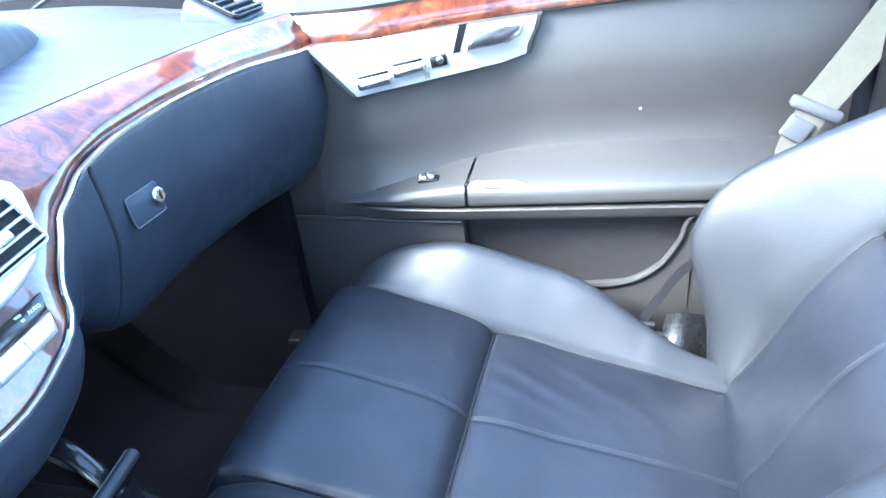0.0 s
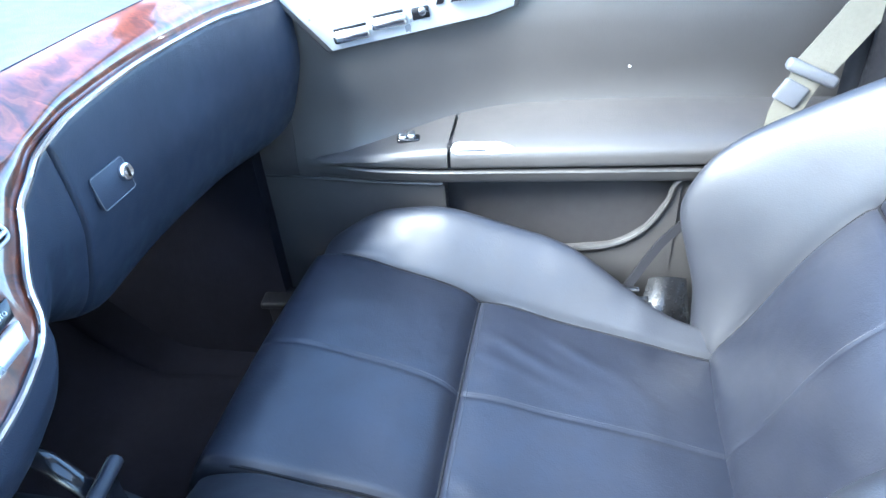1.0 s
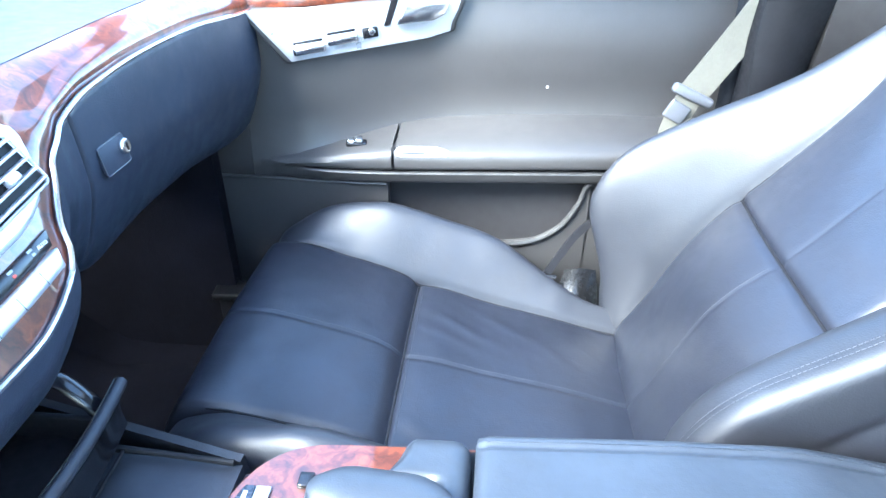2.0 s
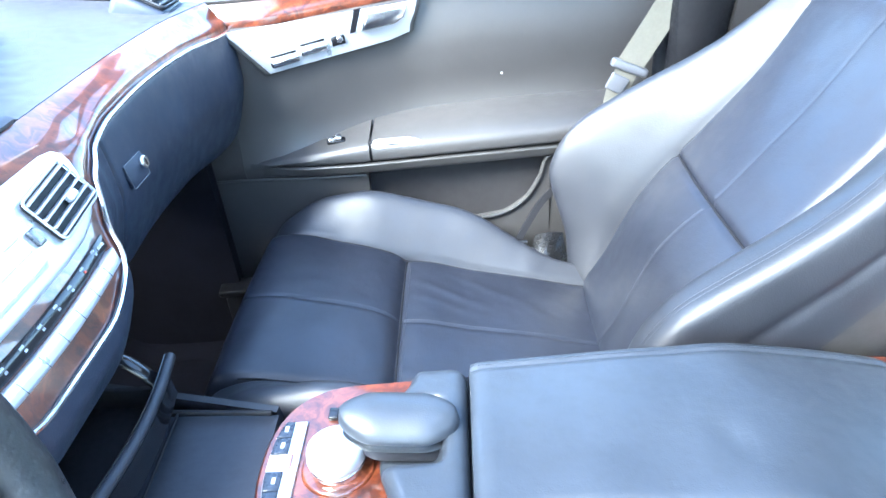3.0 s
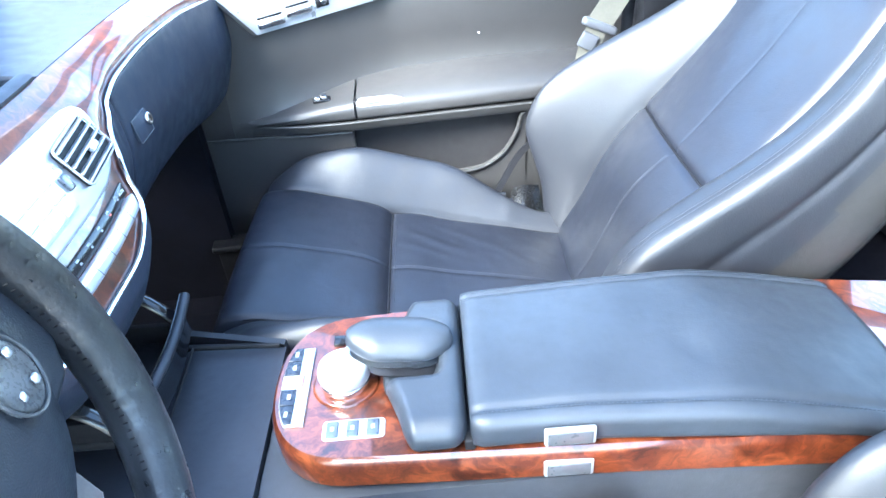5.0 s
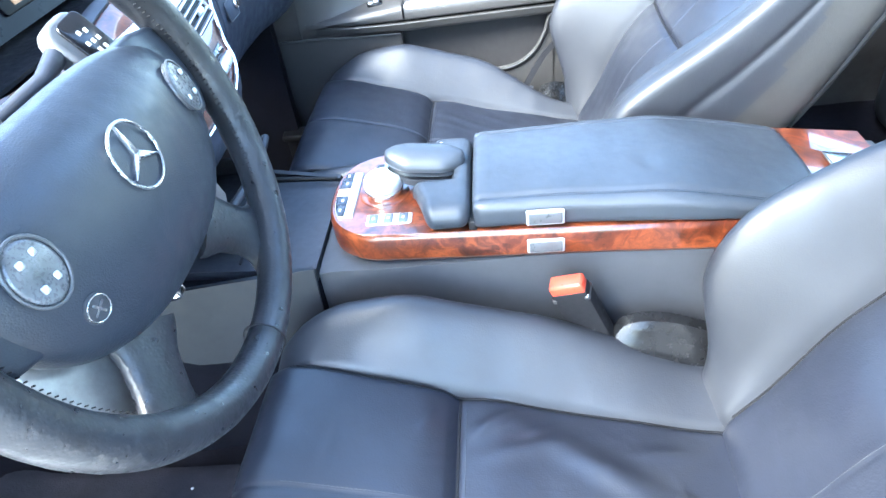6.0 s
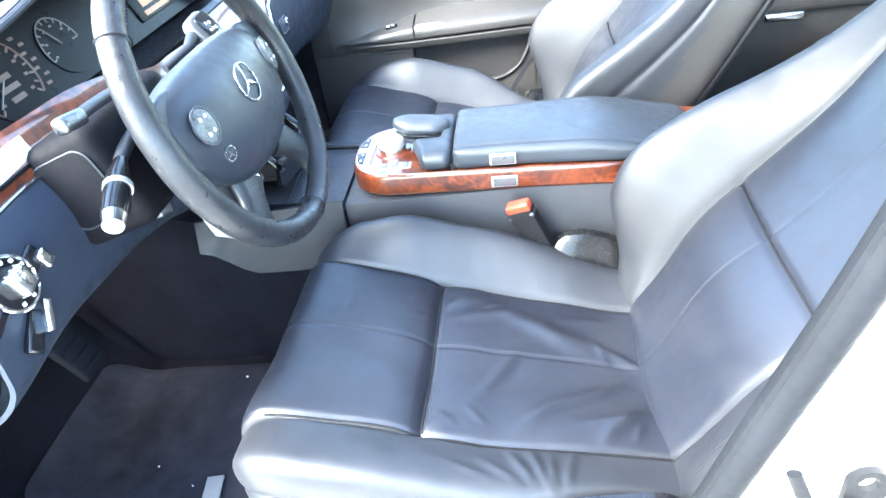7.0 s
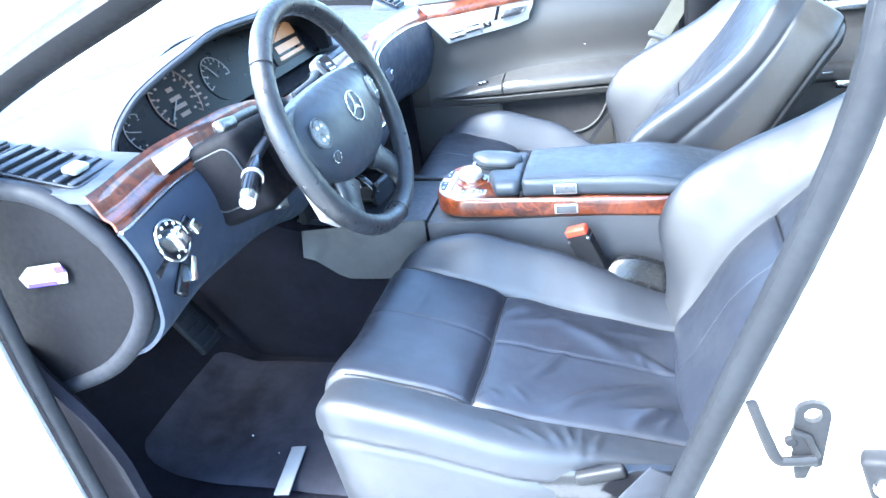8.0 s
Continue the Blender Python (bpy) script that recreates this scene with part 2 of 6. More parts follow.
def grid_box(xs, ys, zs, r, shape=None):
    """A box of many faces with edges rounded by r (one number, or one for each axis), then shaped point by point."""
    bm = bmesh.new()
    rr = Vector((r, r, r)) if isinstance(r, (int, float)) else Vector(r)
    lo, hi = Vector((xs[0], ys[0], zs[0])), Vector((xs[-1], ys[-1], zs[-1]))
    made = {}

    def vert(i, j, k):
        if (i, j, k) not in made:
            p = Vector((xs[i], ys[j], zs[k]))
            inner = Vector([min(max(p[a], lo[a] + rr[a]), hi[a] - rr[a]) for a in range(3)])
            d = Vector([(p[a] - inner[a]) / rr[a] for a in range(3)])
            if d.length > 1e-9:
                d.normalize()
                p = inner + Vector([d[a] * rr[a] for a in range(3)])
            made[i, j, k] = bm.verts.new(shape(p) if shape else p)
        return made[i, j, k]

    nx, ny, nz = len(xs) - 1, len(ys) - 1, len(zs) - 1
    for k in (0, nz):
        for i in range(nx):
            for j in range(ny):
                bm.faces.new((vert(i, j, k), vert(i + 1, j, k), vert(i + 1, j + 1, k), vert(i, j + 1, k)))
    for j in (0, ny):
        for i in range(nx):
            for k in range(nz):
                bm.faces.new((vert(i, j, k), vert(i + 1, j, k), vert(i + 1, j, k + 1), vert(i, j, k + 1)))
    for i in (0, nx):
        for j in range(ny):
            for k in range(nz):
                bm.faces.new((vert(i, j, k), vert(i, j + 1, k), vert(i, j + 1, k + 1), vert(i, j, k + 1)))
    return bm


def rbox(size, r, m=None, seg=3):
    """A box with rounded edges, of the given size, at the pose m."""
    bm = bmesh.new()
    bmesh.ops.create_cube(bm, size=1)
    bmesh.ops.scale(bm, vec=size, verts=bm.verts)
    if r:
        bmesh.ops.bevel(bm, geom=list(bm.edges), offset=r, segments=seg, profile=0.5, affect="EDGES")
    if m is not None:
        bmesh.ops.transform(bm, matrix=m, verts=bm.verts)
    return bm


def cylinder(r1, r2, h, m=None, n=32, bevel=0.0):
    bm = bmesh.new()
    bmesh.ops.create_cone(bm, cap_ends=True, segments=n, radius1=r1, radius2=r2, depth=h)
    if bevel:
        es = [e for e in bm.edges if abs(e.verts[0].co.z - e.verts[1].co.z) < 1e-6]
        bmesh.ops.bevel(bm, geom=es, offset=bevel, segments=3, profile=0.5, affect="EDGES")
    if m is not None:
        bmesh.ops.transform(bm, matrix=m, verts=bm.verts)
    return bm


def sheet(fn, us, vs, close_u=False, thick=0.0):
    """A surface over two runs of numbers, with a thickness where one is given."""
    bm = bmesh.new()
    rows = [[bm.verts.new(fn(u, v)) for v in vs] for u in us]
    n = len(us)
    for i in range(n if close_u else n - 1):
        for j in range(len(vs) - 1):
            a, b = rows[i], rows[(i + 1) % n]
            bm.faces.new((a[j], b[j], b[j + 1], a[j + 1]))
    if thick:
        bmesh.ops.recalc_face_normals(bm, faces=bm.faces)
        bmesh.ops.solidify(bm, geom=list(bm.faces), thickness=thick)
    return bm


def slab(fn, us, vs, back):
    """A panel whose visible face is fn, with its thickness towards the vector back."""
    bm = bmesh.new()
    back = Vector(back)
    f = [[bm.verts.new(fn(u, v)) for v in vs] for u in us]
    b = [[bm.verts.new(fn(u, v) + back) for v in vs] for u in us]
    n, k = len(us) - 1, len(vs) - 1
    for i in range(n):
        for j in range(k):
            bm.faces.new((f[i][j], f[i + 1][j], f[i + 1][j + 1], f[i][j + 1]))
            bm.faces.new((b[i][j], b[i][j + 1], b[i + 1][j + 1], b[i + 1][j]))
    for i in range(n):
        bm.faces.new((f[i][0], b[i][0], b[i + 1][0], f[i + 1][0]))
        bm.faces.new((f[i][k], f[i + 1][k], b[i + 1][k], b[i][k]))
    for j in range(k):
        bm.faces.new((f[0][j], f[0][j + 1], b[0][j + 1], b[0][j]))
        bm.faces.new((f[n][j], b[n][j], b[n][j + 1], f[n][j + 1]))
    return bm


def smooth_path(points, n=8):
    """A smooth run of points through the given ones."""
    ps = [Vector(p) for p in points]
    out = []
    for i in range(len(ps) - 1):
        p0, p1, p2, p3 = ps[max(0, i - 1)], ps[i], ps[i + 1], ps[min(len(ps) - 1, i + 2)]
        for k in range(n):
            t = k / n
            out.append(0.5 * ((2 * p1) + (p2 - p0) * t + (2 * p0 - 5 * p1 + 4 * p2 - p3) * t * t + (3 * p1 - p0 - 3 * p2 + p3) * t ** 3))
    return out + [ps[-1]]


def tube(points, r, n=8, flat=1.0, up=(0, 0, 1), closed=False):
    """A round or flattened bar along a run of points; r may be a number or one for each point."""
    bm = bmesh.new()
    ps = [Vector(p) for p in points]
    up = Vector(up)
    rings = []
    for i, p in enumerate(ps):
        a = ps[i - 1] if (i or closed) else p
        b = ps[(i + 1) % len(ps)] if (i < len(ps) - 1 or closed) else p
        t = (b - a).normalized()
        side = t.cross(up)
        side = side.normalized() if side.length > 1e-4 else t.orthogonal().normalized()
        top = side.cross(t)
        rad = r[i] if isinstance(r, (list, tuple)) else r
        rings.append([bm.verts.new(p + side * math.cos(2 * math.pi * k / n) * rad + top * math.sin(2 * math.pi * k / n) * rad * flat) for k in range(n)])
    m = len(rings)
    for i in range(m if closed else m - 1):
        a, b = rings[i], rings[(i + 1) % m]
        for k in range(n):
            bm.faces.new((a[k], a[(k + 1) % n], b[(k + 1) % n], b[k]))
    if not closed:
        bm.faces.new(rings[0])
        bm.faces.new(rings[-1])
    return bm


def plate(outline, thick, m, bevel=0.0, seg=2):
    """A flat piece: an outline in its own plane, given a thickness and a softened rim, at the pose m."""
    bm = bmesh.new()
    f = bm.faces.new([bm.verts.new((x, y, 0)) for x, y in outline])
    got = bmesh.ops.extrude_face_region(bm, geom=[f])
    top = [g for g in got["geom"] if isinstance(g, bmesh.types.BMVert)]
    bmesh.ops.translate(bm, vec=(0, 0, thick), verts=top)
    if bevel:
        es = [e for e in bm.edges if all(v.co.z > thick * 0.5 for v in e.verts)]
        bmesh.ops.bevel(bm, geom=es, offset=bevel, segments=seg, profile=0.5, affect="EDGES")
    bmesh.ops.transform(bm, matrix=m, verts=bm.verts)
    return bm


def round_rect(w, h, r, n=5):
    out = []
    for cx, cy, a0 in ((w / 2 - r, h / 2 - r, 0), (-w / 2 + r, h / 2 - r, 90), (-w / 2 + r, -h / 2 + r, 180), (w / 2 - r, -h / 2 + r, 270)):
        for i in range(n + 1):
            a = radians(a0 + 90 * i / n)
            out.append((cx + r * math.cos(a), cy + r * math.sin(a)))
    return out


def axes(o, x, y):
    """A pose from an origin and the directions of its own x and (about) y."""
    x = Vector(x).normalized()
    z = x.cross(Vector(y)).normalized()
    y = z.cross(x)
    m = Matrix((x, y, z)).transposed().to_4x4()
    m.translation = o
    return m


# ---- structure ----
def frange(a, b, n):
    return [a + (b - a) * i / n for i in range(n + 1)]


def floor_at(x, y):
    z = 0.09 + 0.42 * smoothstep(-0.60, -1.05, x) + 0.05 * smoothstep(0.45, 0.6, x)
    return Vector((x, y, z + 0.004 * noise.noise(Vector((x * 9, y * 9, 0)))))


structure("floor", sheet(floor_at, frange(-1.05, 1.9, 70), frange(-0.74, 0.76, 40), thick=0.03), CARPET,
          "dark charcoal carpet over the car floor and toe board", "floor")
# unseen ground, its pale tone chosen to bounce light into the cabin
structure("ground", sheet(lambda u, v: Vector((u, v, -0.27)), [-400, -20, -5, -2, 0, 2, 5, 20, 400], [-400, -20, -5, -2, 0, 2, 5, 20, 400], thick=0.1), BOUNCE_GROUND,
          "unseen ground round the parked car, pale to bounce light in", "ground")

# firewall and rear bulkhead close the cabin
structure("wall_firewall", rbox((0.04, 1.5, 0.62), 0.01, pose(-1.06, 0, 0.46)), BLACK_MATT, "black bulkhead ahead of the footwells", "wall")
structure("wall_rear", rbox((0.05, 1.46, 0.75), 0.01, pose(1.93, 0, 0.44)), BLACK_MATT, "dark bulkhead behind the rear bench", "wall")


def roof_at(u, v):
    z = 1.235 - 0.10 * smoothstep(0.30, 0.66, abs(v)) - 0.09 * smoothstep(0.3, -0.15, u) - 0.08 * smoothstep(1.0, 1.8, u)
    return Vector((u, v, z))


# unseen opening, added so that sky light falls on seats and console
ROOF_OPENING = (-0.02, 0.50, 0.40)
bm = sheet(roof_at, frange(-0.15, 1.75, 38), frange(-0.64, 0.64, 32))
bmesh.ops.delete(bm, geom=[f for f in bm.faces if ROOF_OPENING[0] < f.calc_center_median().x < ROOF_OPENING[1] and abs(f.calc_center_median().y) < ROOF_OPENING[2]], context="FACES")
bmesh.ops.recalc_face_normals(bm, faces=bm.faces)
bmesh.ops.solidify(bm, geom=list(bm.faces), thickness=0.03)
structure("ceiling", bm, HEADLINER, "plain grey cloth headliner round an opening added for sky light", "ceiling")


def sheet_pillar(name, points, radii, mat, label, flat=0.6):
    return structure(name, tube(smooth_path(points, 8), radii, 12, flat), mat, label, "pillar")


for side, s in (("left", -1), ("right", 1)):
    sheet_pillar("a_pillar_" + side, [(-1.02, s * 0.72, 0.69), (-0.60, s * 0.715, 0.850), (-0.42, s * 0.70, 0.930), (-0.23, s * 0.69, 1.000), (0.05, s * 0.665, 1.095), (0.5, s * 0.645, 1.14), (1.0, s * 0.64, 1.14), (1.7, s * 0.64, 1.02)],
                 0.036, BLACK_MATT, "dark grey windscreen pillar trim and roof rail")
sheet_pillar("b_pillar_right", [(0.47, 0.80, 0.12), (0.475, 0.79, 0.45), (0.50, 0.765, 0.75), (0.56, 0.66, 1.13)], 0.085, BLACK_MATT, "black trim of the pillar between the far doors", 0.5)


structure("wall_kick_right", sheet(lambda x, z: Vector((x, 0.672 + 0.10 * (x + 0.34) * 0.3 + 0.004, z)), frange(-1.05, -0.402, 10), frange(0.08, 0.735, 10), thick=-0.03), CARPET,
          "dark carpeted kick panel ahead of the far door", "wall")


# ---- near-side door opening: seal, painted jambs ----
def opening():
    jamb = thing("door_frame", (0.5, -0.8, 0.1), "white painted door opening with a dark rubber seal", "door frame", kind="structure")

    def jamb_x(z):
        return -0.018 + lerp_table([(-0.10, 0.170), (0.10, 0.220), (0.396, 0.311), (0.553, 0.357), (0.749, 0.4155), (0.849, 0.440), (0.932, 0.4515), (1.20, 0.480)], z)

    def pillar(u, v):
        # u runs up, v runs outwards and to the rear from the seal
        x0 = jamb_x(u)
        run = lerp_table([(0, -0.010), (0.15, 0.012), (0.55, 0.16), (0.75, 0.24), (1, 0.36)], v)
        out = lerp_table([(0, -0.752), (0.15, -0.766), (0.55, -0.812), (0.75, -0.86), (1, -0.885)], v)
        return Vector((x0 + 0.03 + run, out + 0.06 * smoothstep(0.85, 1.15, u), u))

    part("pillar_panel", sheet(pillar, frange(-0.05, 1.12, 30), frange(0, 1, 24), thick=0.012), PAINT, jamb, "white painted pillar with bolts")

    def inner(u, v):
        x0 = jamb_x(u)
        return Vector((x0 + 0.03 + 0.14 * v, -0.735 + 0.06 * smoothstep(0.75, 1.15, u) + 0.03 * v, u))

    part("inner_trim", sheet(inner, frange(-0.02, 1.14, 20), frange(0, 1, 6), thick=0.02), PLASTIC, jamb, "dark plastic pillar cover")
    line = [(jamb_x(z) + 0.018, -0.750 + 0.06 * smoothstep(0.85, 1.15, z), z) for z in frange(0.16, 1.12, 26)]
    seal = part("seal", tube(line, 0.0165, 16, 1.0, up=(0, 1, 0)), RUBBER, jamb, "dark rubber door seal")
    part("seal_lip", tube([(x - 0.011, y - 0.004, z) for x, y, z in line], 0.006, 8, 1, up=(0, 1, 0)), RUBBER, seal)
    # sill and hinge post
    part("sill", rbox((1.05, 0.13, 0.16), 0.03, pose(-0.1, -0.80, 0.06)), PAINT, jamb, "white painted sill")
    part("sill_cover", rbox((1.0, 0.07, 0.03), 0.01, pose(-0.1, -0.735, 0.135)), CARPET, jamb, "dark sill cover")

    def hinge(u, v):
        return Vector((-0.552 - 0.14 * v + 0.02 * smoothstep(0.5, 0.9, u), -0.770 - 0.10 * v, u))

    part("hinge_post", sheet(hinge, frange(0.05, 0.88, 20), frange(0, 1, 8), thick=0.015), PAINT, jamb, "white painted hinge post")
    line2 = [(-0.543 + 0.02 * smoothstep(0.5, 0.9, z), -0.752, z) for z in frange(0.14, 0.86, 18)]
    part("seal", tube(line2, 0.012, 12, 0.8, up=(0, 1, 0)), RUBBER, jamb)

    # striker bolted to the pillar
    st = thing("door_striker", (0.40, -0.80, 0.60), "steel door striker loop bolted to the white pillar", "striker")
    face = axes((0.400, -0.802, 0.560), (1, 0, 0), (0, 0, 1))
    hole = [(0.0075 * math.cos(radians(q)), 0.0085 * math.sin(radians(q))) for q in range(0, 360, 24)]
    rim = [(0.0150 * math.cos(radians(q)), 0.0150 * math.sin(radians(q)) - (0.046 + 0.010 * math.cos(radians(q)) if 180 < q < 360 else 0)) for q in range(0, 360, 24)]
    bm = bmesh.new()
    pm = face @ pose(0.019, 0.026, 0.002)
    rings = [[bm.verts.new(pm @ Vector((x, y, z))) for x, y in o] for o, z in ((hole, 0.0), (hole, 0.006), (rim, 0.006), (rim, 0.0))]
    for i in range(4):
        for j in range(15):
            bm.faces.new((rings[i][j], rings[i][(j + 1) % 15], rings[(i + 1) % 4][(j + 1) % 15], rings[(i + 1) % 4][j]))
    part("striker_plate", bm, STRIKER, st, "pierced steel plate", angle=30)
    part("striker_loop", tube([face @ Vector(p) for p in smooth_path([(-0.033, 0.036, 0.004), (-0.020, 0.003, 0.012), (-0.008, -0.024, 0.014), (0.004, -0.026, 0.014), (0.026, -0.024, 0.012)], 5)], 0.0042, 10, 1.4), STRIKER, st, "bent steel loop")
    part("striker_bar", tube([face @ Vector(p) for p in ((0.002, 0.010, 0.012), (0.016, 0.004, 0.012), (0.027, -0.022, 0.010))], 0.0034, 8), STRIKER, st)
    part("striker_tab", plate([(0.006, -0.024), (0.028, -0.024), (0.022, -0.056), (0.012, -0.058)], 0.004, face @ pose(0, 0, 0.002), 0.001), STRIKER, st)
    part("bolt", cylinder(0.006, 0.0055, 0.006, face @ pose(0.004, -0.008, 0.006), 18, 0.0015), BLACK_MATT, st)
    hinge2 = thing("door_check", (0.50, -0.86, 0.44), "black hinge block with a bright bolt on the white pillar", "hinge")
    m2 = axes((0.474, -0.843, 0.548), (0.86, -0.30, 0.30), (-0.22, 0.0, 1))
    part("block", rbox((0.03, 0.07, 0.02), 0.006, m2 @ pose(0, 0, 0.006)), BLACK_MATT, hinge2)
    part("bolt", cylinder(0.009, 0.008, 0.010, m2 @ pose(0.0, 0.008, 0.018), 18, 0.002), CHROME, hinge2)

    # the near door itself, swung wide open ahead of the camera's way
    dr = thing("front_door", (-0.66, -0.86, 0.1), "near front door swung wide open", "car door")
    dm = axes((-0.665, -0.88, 0), (0.22, -0.975, 0), (-0.975, -0.22, 0))
    part("outer_skin", rbox((1.10, 0.05, 0.76), 0.02, dm @ pose(0.57, 0.075, 0.40)), PAINT, dr, "white outer door skin")
    part("door_card", grid_box(steps(0.03, 1.10, 24), steps(-0.02, 0.045, 4), steps(0.06, 0.76, 20), 0.02, lambda p: dm @ Vector((p.x, p.y + 0.02 * bump1(p.z, 0.6, 0.08), p.z))), DOOR_SKIN, dr, "grey leather door card")
    part("armrest", grid_box(steps(0.25, 1.05, 16), steps(-0.06, -0.01, 4), steps(0.44, 0.53, 6), 0.02, lambda p: dm @ p), DOOR_SKIN, dr)
    part("window_frame", tube([dm @ Vector(p) for p in smooth_path([(0.05, 0.06, 0.76), (0.45, 0.03, 1.0), (0.8, 0.0, 1.1), (1.02, 0.0, 1.08), (1.08, 0.04, 0.76)], 6)], 0.022, 10), BLACK_MATT, dr)


opening()


# ---- seats ----
def swell_at(t):
    """How a bolster rises from its seam: steep at the seam, rounded at the crest."""
    t = min(1.0, max(0.0, t))
    return 0.7 * math.sin(t * math.pi / 2) + 0.3 * (0.5 - 0.5 * math.cos(t * math.pi))


def seat(side, yc, xt, recline, zt, back_x, nose, wrinkles):
    """One front seat: yc its middle across the car, xt the cross seam of its cushion."""
    ob = thing("front_seat", (xt + 0.1, yc, 0.09),
               ("creased dark blue-black leather driver seat, empty" if side < 0 else "dark blue-black leather passenger seat, empty and smooth"),
               "car seat", "front seats")
    W, Z0, ZT = 0.262, 0.145, 0.34
    prof = [(-0.25, 0.378), (-0.22, 0.396), (-0.195, 0.398), (-0.10, 0.377), (-0.04, 0.360), (-0.014, 0.347), (0.0, 0.335), (0.03, 0.331), (0.10, 0.311), (0.20, 0.290), (0.36, 0.262)]

    side_prof = [(-0.25, 0.352), (-0.22, 0.380), (-0.17, 0.391), (-0.09, 0.369), (0.0, 0.340), (0.10, 0.311), (0.20, 0.290), (0.36, 0.262)]

    mid = -side * 0.013     # the stitched line lies nearer the console

    def seam(x):
        return 0.169 + 0.008 * smoothstep(-0.02, -0.20, x) - 0.012 * smoothstep(0.04, 0.30, x)

    def top(x, y):
        s = abs(y)
        e = seam(x)
        z = lerp_table(side_prof if s > e else prof, x)
        if s > e:
            flat = 0.35 if wrinkles and y * side > 0 else 1.0
            z += flat * (0.012 + 0.072 * smoothstep(-0.24, -0.03, x) - (0.030 if wrinkles and y * side > 0 else 0.046) * smoothstep(0.08, 0.32, x)) * swell_at((s - e) / 0.080)
        else:
            z += 0.006 * (1 - (s / e) ** 2)
        if wrinkles and y * side > 0:
            z += 0.024 * smoothstep(0.02, e, s)
        z -= 0.0055 * bump1(s, e, 0.0045)
        if s < e:
            z -= 0.0045 * bump1(x, 0.001, 0.0035) * smoothstep(e + 0.01, e - 0.01, s)
            z -= 0.0016 * bump1(y, mid, 0.003)
            # soft fullness of each panel
            z += (1 - (s / e) ** 4) * (0.003 * math.sin(max(0, min(1, (x + 0.20) / 0.20)) * math.pi) + 0.006 * math.sin(max(0, min(1, x / 0.3)) * math.pi))
        if wrinkles and s < e:
            # folds worn into the sitting area
            d = (y - 0.075) * 0.86 + (x - 0.17) * 0.5
            a = (x - 0.17) * 0.86 - (y - 0.075) * 0.5
            z += 0.008 * bump1(d, 0, 0.018) * bump1(a, 0, 0.075)
            for (fx, fy, ang, ln, hh) in ((0.10, -0.03, 60, 0.05, 0.006), (0.22, -0.06, 35, 0.06, 0.007), (0.26, -0.10, 20, 0.05, 0.006),
                                          (0.16, -0.10, 50, 0.05, 0.005), (0.28, 0.03, -30, 0.05, 0.006), (0.04, 0.13, 40, 0.035, 0.004), (0.08, 0.10, 20, 0.05, 0.004),
                                          (0.245, -0.122, 58, 0.028, 0.0025), (0.27, -0.10, 48, 0.030, 0.005), (0.02, -0.145, 30, 0.02, 0.003), (0.235, 0.11, 10, 0.03, 0.004)):
                ca, sa = math.cos(radians(ang)), math.sin(radians(ang))
                u, v = (x - fx) * ca + (y - fy) * sa, -(x - fx) * sa + (y - fy) * ca
                z += hh * bump1(v, 0, 0.010) * bump1(u, 0, ln)
            # fine pulls in the hide where it is drawn to the seams
            for (fx, fy, ang, ln, hh) in ((0.245, -0.128, 62, 0.022, 0.0018), (0.262, -0.112, 55, 0.026, 0.0032), (0.285, -0.118, 70, 0.022, 0.0028),
                                          (0.03, 0.120, 48, 0.022, 0.0022), (0.055, 0.128, 40, 0.020, 0.0020), (0.09, 0.125, 30, 0.022, 0.0020),
                                          (0.03, -0.135, -40, 0.016, 0.0022), (0.07, -0.125, -48, 0.020, 0.0020), (0.25, 0.045, -75, 0.03, 0.0022),
                                          (-0.03, 0.12, 62, 0.020, 0.0018), (-0.015, 0.07, 15, 0.016, 0.0014), (-0.13, 0.06, 84, 0.030, 0.0014)):
                ca, sa = math.cos(radians(ang)), math.sin(radians(ang))
                u, v = (x - fx) * ca + (y - fy) * sa, -(x - fx) * sa + (y - fy) * ca
                z += hh * bump1(v, 0, 0.0048) * bump1(u, 0, ln)
        if wrinkles and s > e and y * side > 0:
            # gathered folds on the bolster beside the door
            for (fx, off, ang, ln, hh) in ((0.130, 0.045, 62, 0.034, 0.0036), (0.150, 0.042, 74, 0.038, 0.0040), (0.166, 0.046, 86, 0.034, 0.0036),
                                           (0.188, 0.040, 100, 0.030, 0.0034), (0.105, 0.055, 40, 0.028, 0.0026), (0.07, 0.060, 22, 0.03, 0.0022)):
                ca, sa = math.cos(radians(ang)), math.sin(radians(ang))
                u, v = (x - fx) * ca + (s - e - off) * sa, -(x - fx) * sa + (s - e - off) * ca
                z += hh * bump1(v, 0, 0.0055) * bump1(u, 0, ln)
        if not wrinkles and s < e:
            for (fx, fy, ang, ln, hh) in ((0.07, -0.075, 25, 0.06, 0.0016), (0.055, -0.045, 18, 0.05, 0.0012), (0.13, -0.10, 32, 0.05, 0.0018), (0.20, -0.06, 40, 0.05, 0.0010), (0.03, 0.13, 30, 0.03, 0.0016)):
                ca, sa = math.cos(radians(ang)), math.sin(radians(ang))
                u, v = (x - fx) * ca + (y * side * -1 - fy) * sa, -(x - fx) * sa + (y * side * -1 - fy) * ca
                z += hh * bump1(v, 0, 0.009) * bump1(u, 0, ln)
        z += 0.0014 * noise.noise(Vector((x * 12, y * 12, yc * 7))) + 0.0005 * noise.noise(Vector((x * 40, y * 40, yc)))
        return z

    def shape(p):
        w = smoothstep(Z0 + 0.02, ZT - 0.02, p.z)
        x, y, z = p
